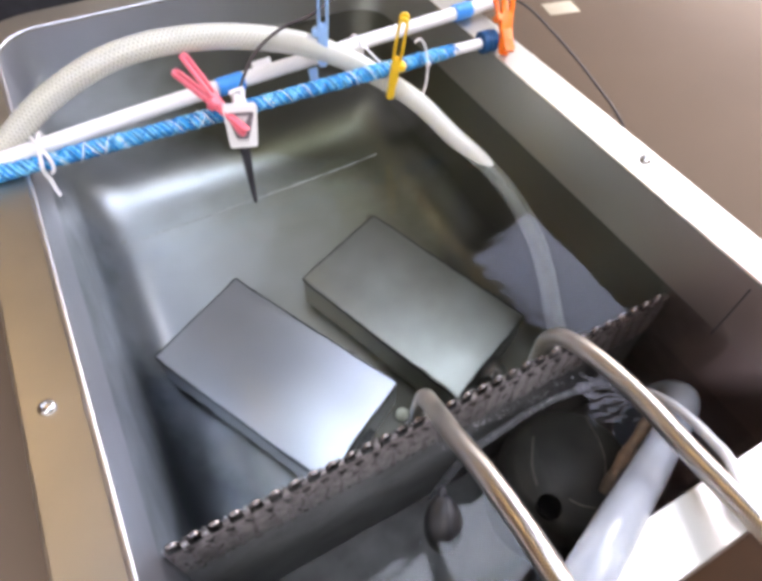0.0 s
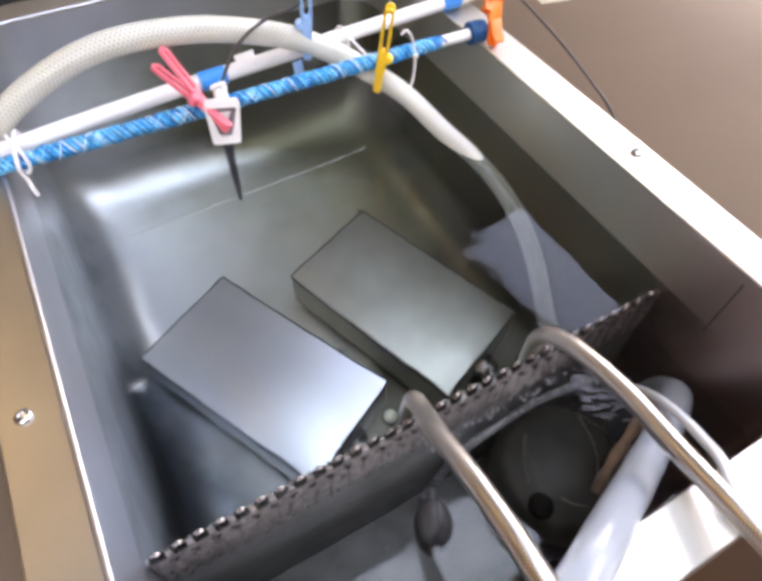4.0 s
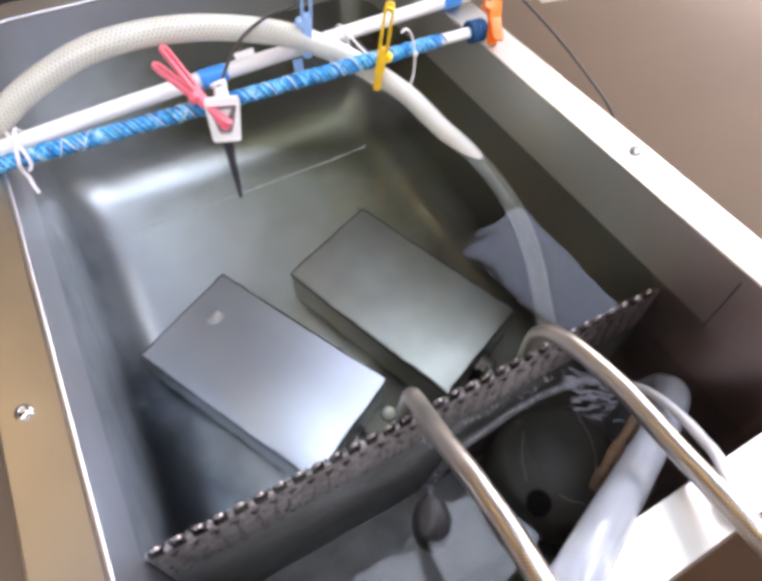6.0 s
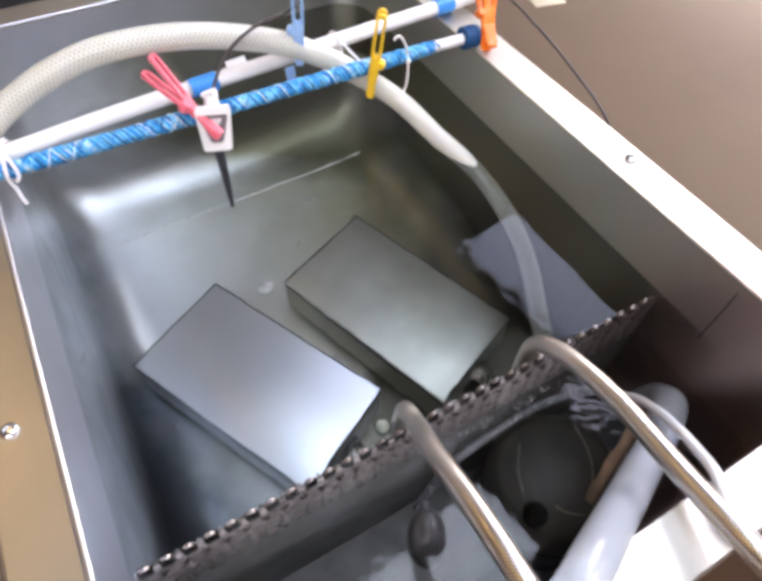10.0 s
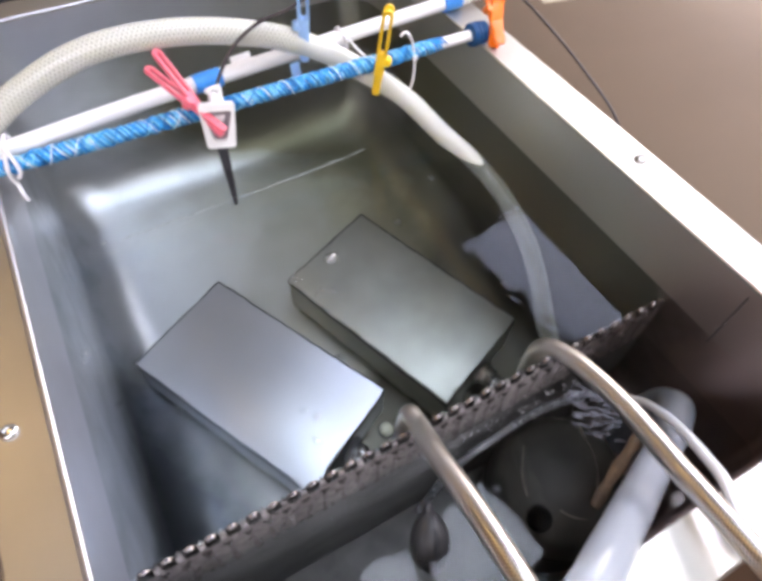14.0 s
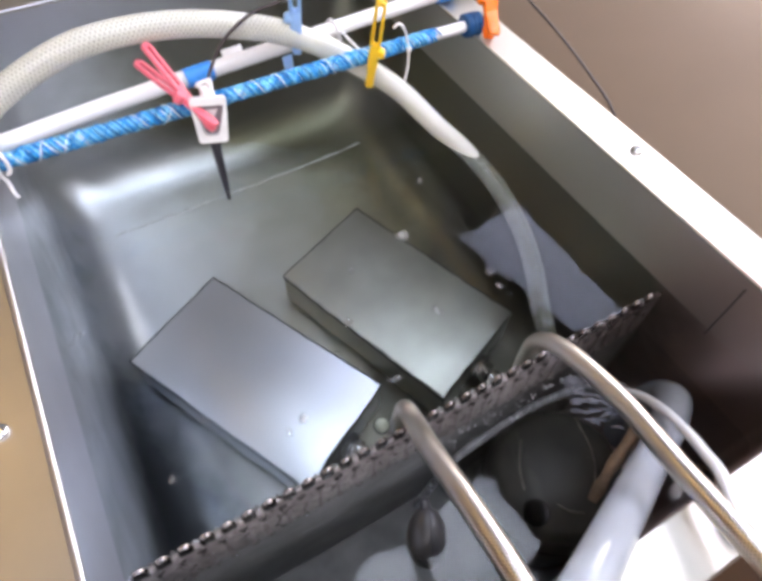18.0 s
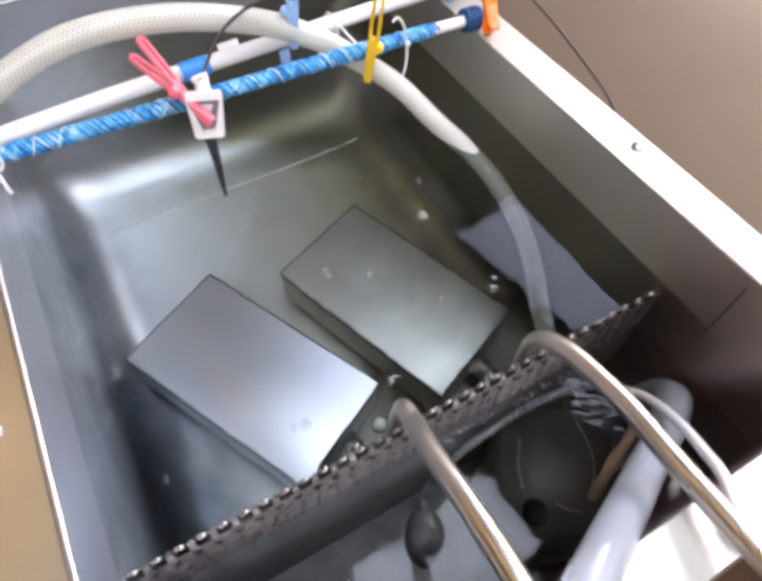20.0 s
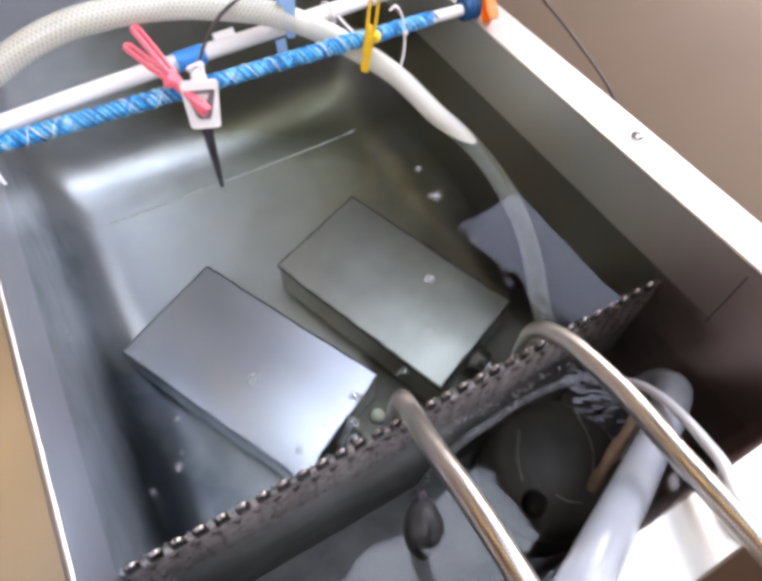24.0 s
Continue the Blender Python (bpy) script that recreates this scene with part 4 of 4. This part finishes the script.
# ---- bubbles on the water ----
def bubble_cluster(seed, size):
    r = random.Random(seed)
    ob = thing("bubble_cluster", "small cluster of clear bubbles floating on the water", "bubbles", "floating bubbles")
    n = r.randint(3, 6)
    for i in range(n):
        rad = size * r.uniform(0.45, 1.0)
        dome = [(rad * math.cos(radians(a)), rad * 0.8 * math.sin(radians(a)) + 0.0001) for a in range(0, 91, 10)]
        prof = [(q * 0.93, z * 0.93) for q, z in reversed(dome)] + dome
        o = part("bubble", lathe(prof, 20), BUBBLE, ob)
        a, d = r.uniform(0, 6.28), size * 1.7 * math.sqrt(i / n)
        o.location = (d * math.cos(a), d * math.sin(a), 0)
        o.visible_shadow = False
    return ob


SIZES = (0.0040, 0.0036, 0.0022, 0.0017, 0.0024, 0.0025, 0.0022, 0.0038, 0.0022, 0.0018, 0.0016, 0.0020, 0.0034, 0.0032, 0.0016, 0.0017, 0.0015, 0.0018, 0.0020, 0.0018)
BUBBLES = {k: bubble_cluster(i + 3, size) for i, (k, size) in enumerate(zip("abcdefghijklmnopqrst", SIZES))}

# ---- worktop round the tank ----
TOP = -0.035
slab("worktop_left", -1.0, -0.040, -0.60, 1.1, TOP - 0.04, TOP, TOP_STEEL, "satin brown worktop beside the tank", "worktop")
slab("worktop_right", WIDE + 0.040, 1.6, -0.60, 1.1, TOP - 0.04, TOP, TOP_STEEL, "satin taupe-brown worktop beside the tank", "worktop")
slab("worktop_back", -0.040, WIDE + 0.040, BACK + 0.040, 1.1, TOP - 0.04, TOP, TOP_STEEL, "satin brown worktop behind the tank", "worktop")
slab("cabinet", -0.9, 1.5, -0.165, 1.0, FLOOR, BED - 0.02, WALL_DARK, "dark cabinet carrying the tank", "cabinet")
card = tagged(part("card", flat(block(0.045, 0.030, 0.0012, 0.0004)), TAG), "small cream card lying on the worktop", "card")
card.matrix_basis = pose(0.660, 0.436, TOP, 0, 0, -12)
behind = thing("dark_case", "dark plastic case standing behind the tank", "case", m=pose(-0.04, 0.66, TOP))
part("body", flat(block(0.26, 0.16, 0.12, 0.008)), DARK, behind)


def motions():
    # each bubble cluster clings to the tank floor in a gap beside the boxes, comes loose, rises and drifts on the surface
    gaps = {"left": (0.020, 0.105), "middle": (0.196, 0.150), "right": (0.352, 0.075), "back": (0.300, 0.300)}

    def drift(k, gap, loose, *rows):
        x, y = gaps[gap]
        x, y = x + 0.004 * math.sin(ord(k)), y + 0.012 * math.cos(2.3 * ord(k))
        start = [(0, pose(x, y, BED + 0.003)), (loose, pose(x, y, BED + 0.003)), (loose + 0.9, pose(x, y, -0.03)), (loose + 1.2, pose(x, y, 0.0003, 0, 0, 5))]
        walk(BUBBLES[k], start + [(t, pose(px, py, 0.0003, 0, 0, 8 * t % 60)) for t, px, py in rows])
    drift("a", "left", 2.4, (4.5, 0.0563, 0.1339), (5.5, 0.0824, 0.1364), (6.5, 0.1031, 0.1338), (7.5, 0.1111, 0.1325), (8.5, 0.1216, 0.1390), (9.5, 0.1360, 0.1464), (10.5, 0.1558, 0.1501), (12.5, 0.1816, 0.1543), (15, 0.2132, 0.1481), (18, 0.2592, 0.1396), (21, 0.2913, 0.1501), (24, 0.3004, 0.1491))
    drift("b", "left", 5.2, (7.5, 0.0103, 0.1547), (9.5, 0.0118, 0.1533), (12.5, 0.0127, 0.1515), (14, 0.0102, 0.1517), (16, 0.0116, 0.1651), (18, 0.0123, 0.1649), (21, 0.0169, 0.1571), (24, 0.0140, 0.1584))
    drift("c", "middle", 10.2, (12.5, 0.1450, 0.0440), (14, 0.1291, 0.0366), (16, 0.1240, 0.0405), (18, 0.1227, 0.0372), (21, 0.1270, 0.0287), (22, 0.1384, 0.0319), (24, 0.1563, 0.0279))
    drift("d", "left", 7.0, (9, 0.0468, 0.0746), (12.5, 0.0543, 0.0719), (13, 0.0590, 0.0883), (15, 0.0482, 0.0789), (16.5, 0.0534, 0.0960), (17.3, 0.0427, 0.0978), (18, 0.0682, 0.0681), (21, 0.0571, 0.0614), (24, 0.0516, 0.0468))
    drift("e", "back", 10.2, (12, 0.2850, 0.2100), (13, 0.2736, 0.1700), (14, 0.2611, 0.1587), (15, 0.2578, 0.1468), (16, 0.2613, 0.1183), (16.5, 0.2939, 0.1021), (18, 0.2979, 0.0747), (21, 0.2826, 0.0569), (24, 0.2511, 0.0794))
    drift("f", "middle", 6.0, (8.5, 0.2041, 0.2179), (10, 0.2126, 0.2150), (12.5, 0.1808, 0.1440), (14, 0.1752, 0.1260), (15, 0.1760, 0.1019), (16, 0.1769, 0.0815), (16.5, 0.1911, 0.0657), (17, 0.1888, 0.0422), (18, 0.1898, 0.0324), (21, 0.1907, 0.0323), (24, 0.1950, 0.0270))
    drift("g", "middle", 6.6, (8.5, 0.1746, 0.2020), (10, 0.1744, 0.2040), (12.5, 0.1765, 0.1794), (14, 0.1639, 0.1448), (15, 0.2086, 0.1118), (16, 0.2018, 0.0629), (18, 0.2433, 0.0646), (21, 0.2530, 0.0733), (24, 0.2238, 0.0458))
    drift("h", "left", 18.3, (20.5, 0.0597, 0.1358), (21, 0.0840, 0.1121), (22, 0.0853, 0.0927), (24, 0.1086, 0.0731))
    drift("i", "back", 10.4, (13, 0.3008, 0.1888), (14, 0.3122, 0.1895), (16, 0.3039, 0.1873), (20, 0.3009, 0.1786), (24, 0.3018, 0.1797))
    drift("j", "middle", 11.0, (14, 0.1245, 0.0233), (18, 0.1136, 0.0322), (22, 0.1266, 0.0314), (24, 0.1147, 0.0127))
    drift("k", "left", 12.5, (16, 0.0387, 0.0405), (21, 0.0383, 0.0413), (24, 0.0476, 0.0387))
    drift("l", "right", 11.5, (14, 0.3016, 0.0663), (18, 0.2964, 0.0601), (24, 0.2976, 0.0935))
    drift("m", "middle", 18.2, (21, 0.1500, 0.0600), (22.5, 0.1479, 0.0375), (24, 0.1570, 0.0287))
    drift("n", "middle", 18.5, (21, 0.1400, 0.0096), (22.5, 0.1562, 0.0105), (24, 0.1489, 0.0135))
    drift("o", "left", 19.0, (21, 0.0260, 0.0897), (22.5, 0.0425, 0.0953), (24, 0.0566, 0.0680))
    drift("p", "left", 18.6, (21, 0.0472, 0.0986), (22.5, 0.0274, 0.0597), (24, 0.0464, 0.0377))
    drift("q", "left", 18.9, (21, 0.0230, 0.0684), (22.5, 0.0189, 0.0713), (24, 0.0310, 0.0304))
    drift("r", "middle", 10.6, (14, 0.1239, 0.0440), (16, 0.1189, 0.0347), (18, 0.1217, 0.0351), (21, 0.1278, 0.0290), (24, 0.1330, 0.0200))
    drift("s", "middle", 15.6, (18, 0.1832, 0.0859), (21, 0.1957, 0.0295), (22.5, 0.2397, 0.0920), (24, 0.2485, 0.0818))
    drift("t", "middle", 6.3, (8, 0.1815, 0.1923), (14, 0.1816, 0.1226), (18, 0.2041, 0.1258), (24, 0.2267, 0.0473))
    # spilling water and the churned patch in the sump shiver in place
    r = random.Random(5)
    for i, ob in enumerate(SPILLS):
        walk(ob, [(0.8 * j, pose(r.uniform(-0.0007, 0.0007), 0, r.uniform(-0.0012, 0.0012))) for j in range(31)])
    walk(CHURN, [(0.4 * j, pose(0.328 + r.uniform(-0.005, 0.005), -0.036 + r.uniform(-0.003, 0.003), SUMP + 0.0004, 0, 0, -32 + r.uniform(-10, 10))) for j in range(61)])


motions()
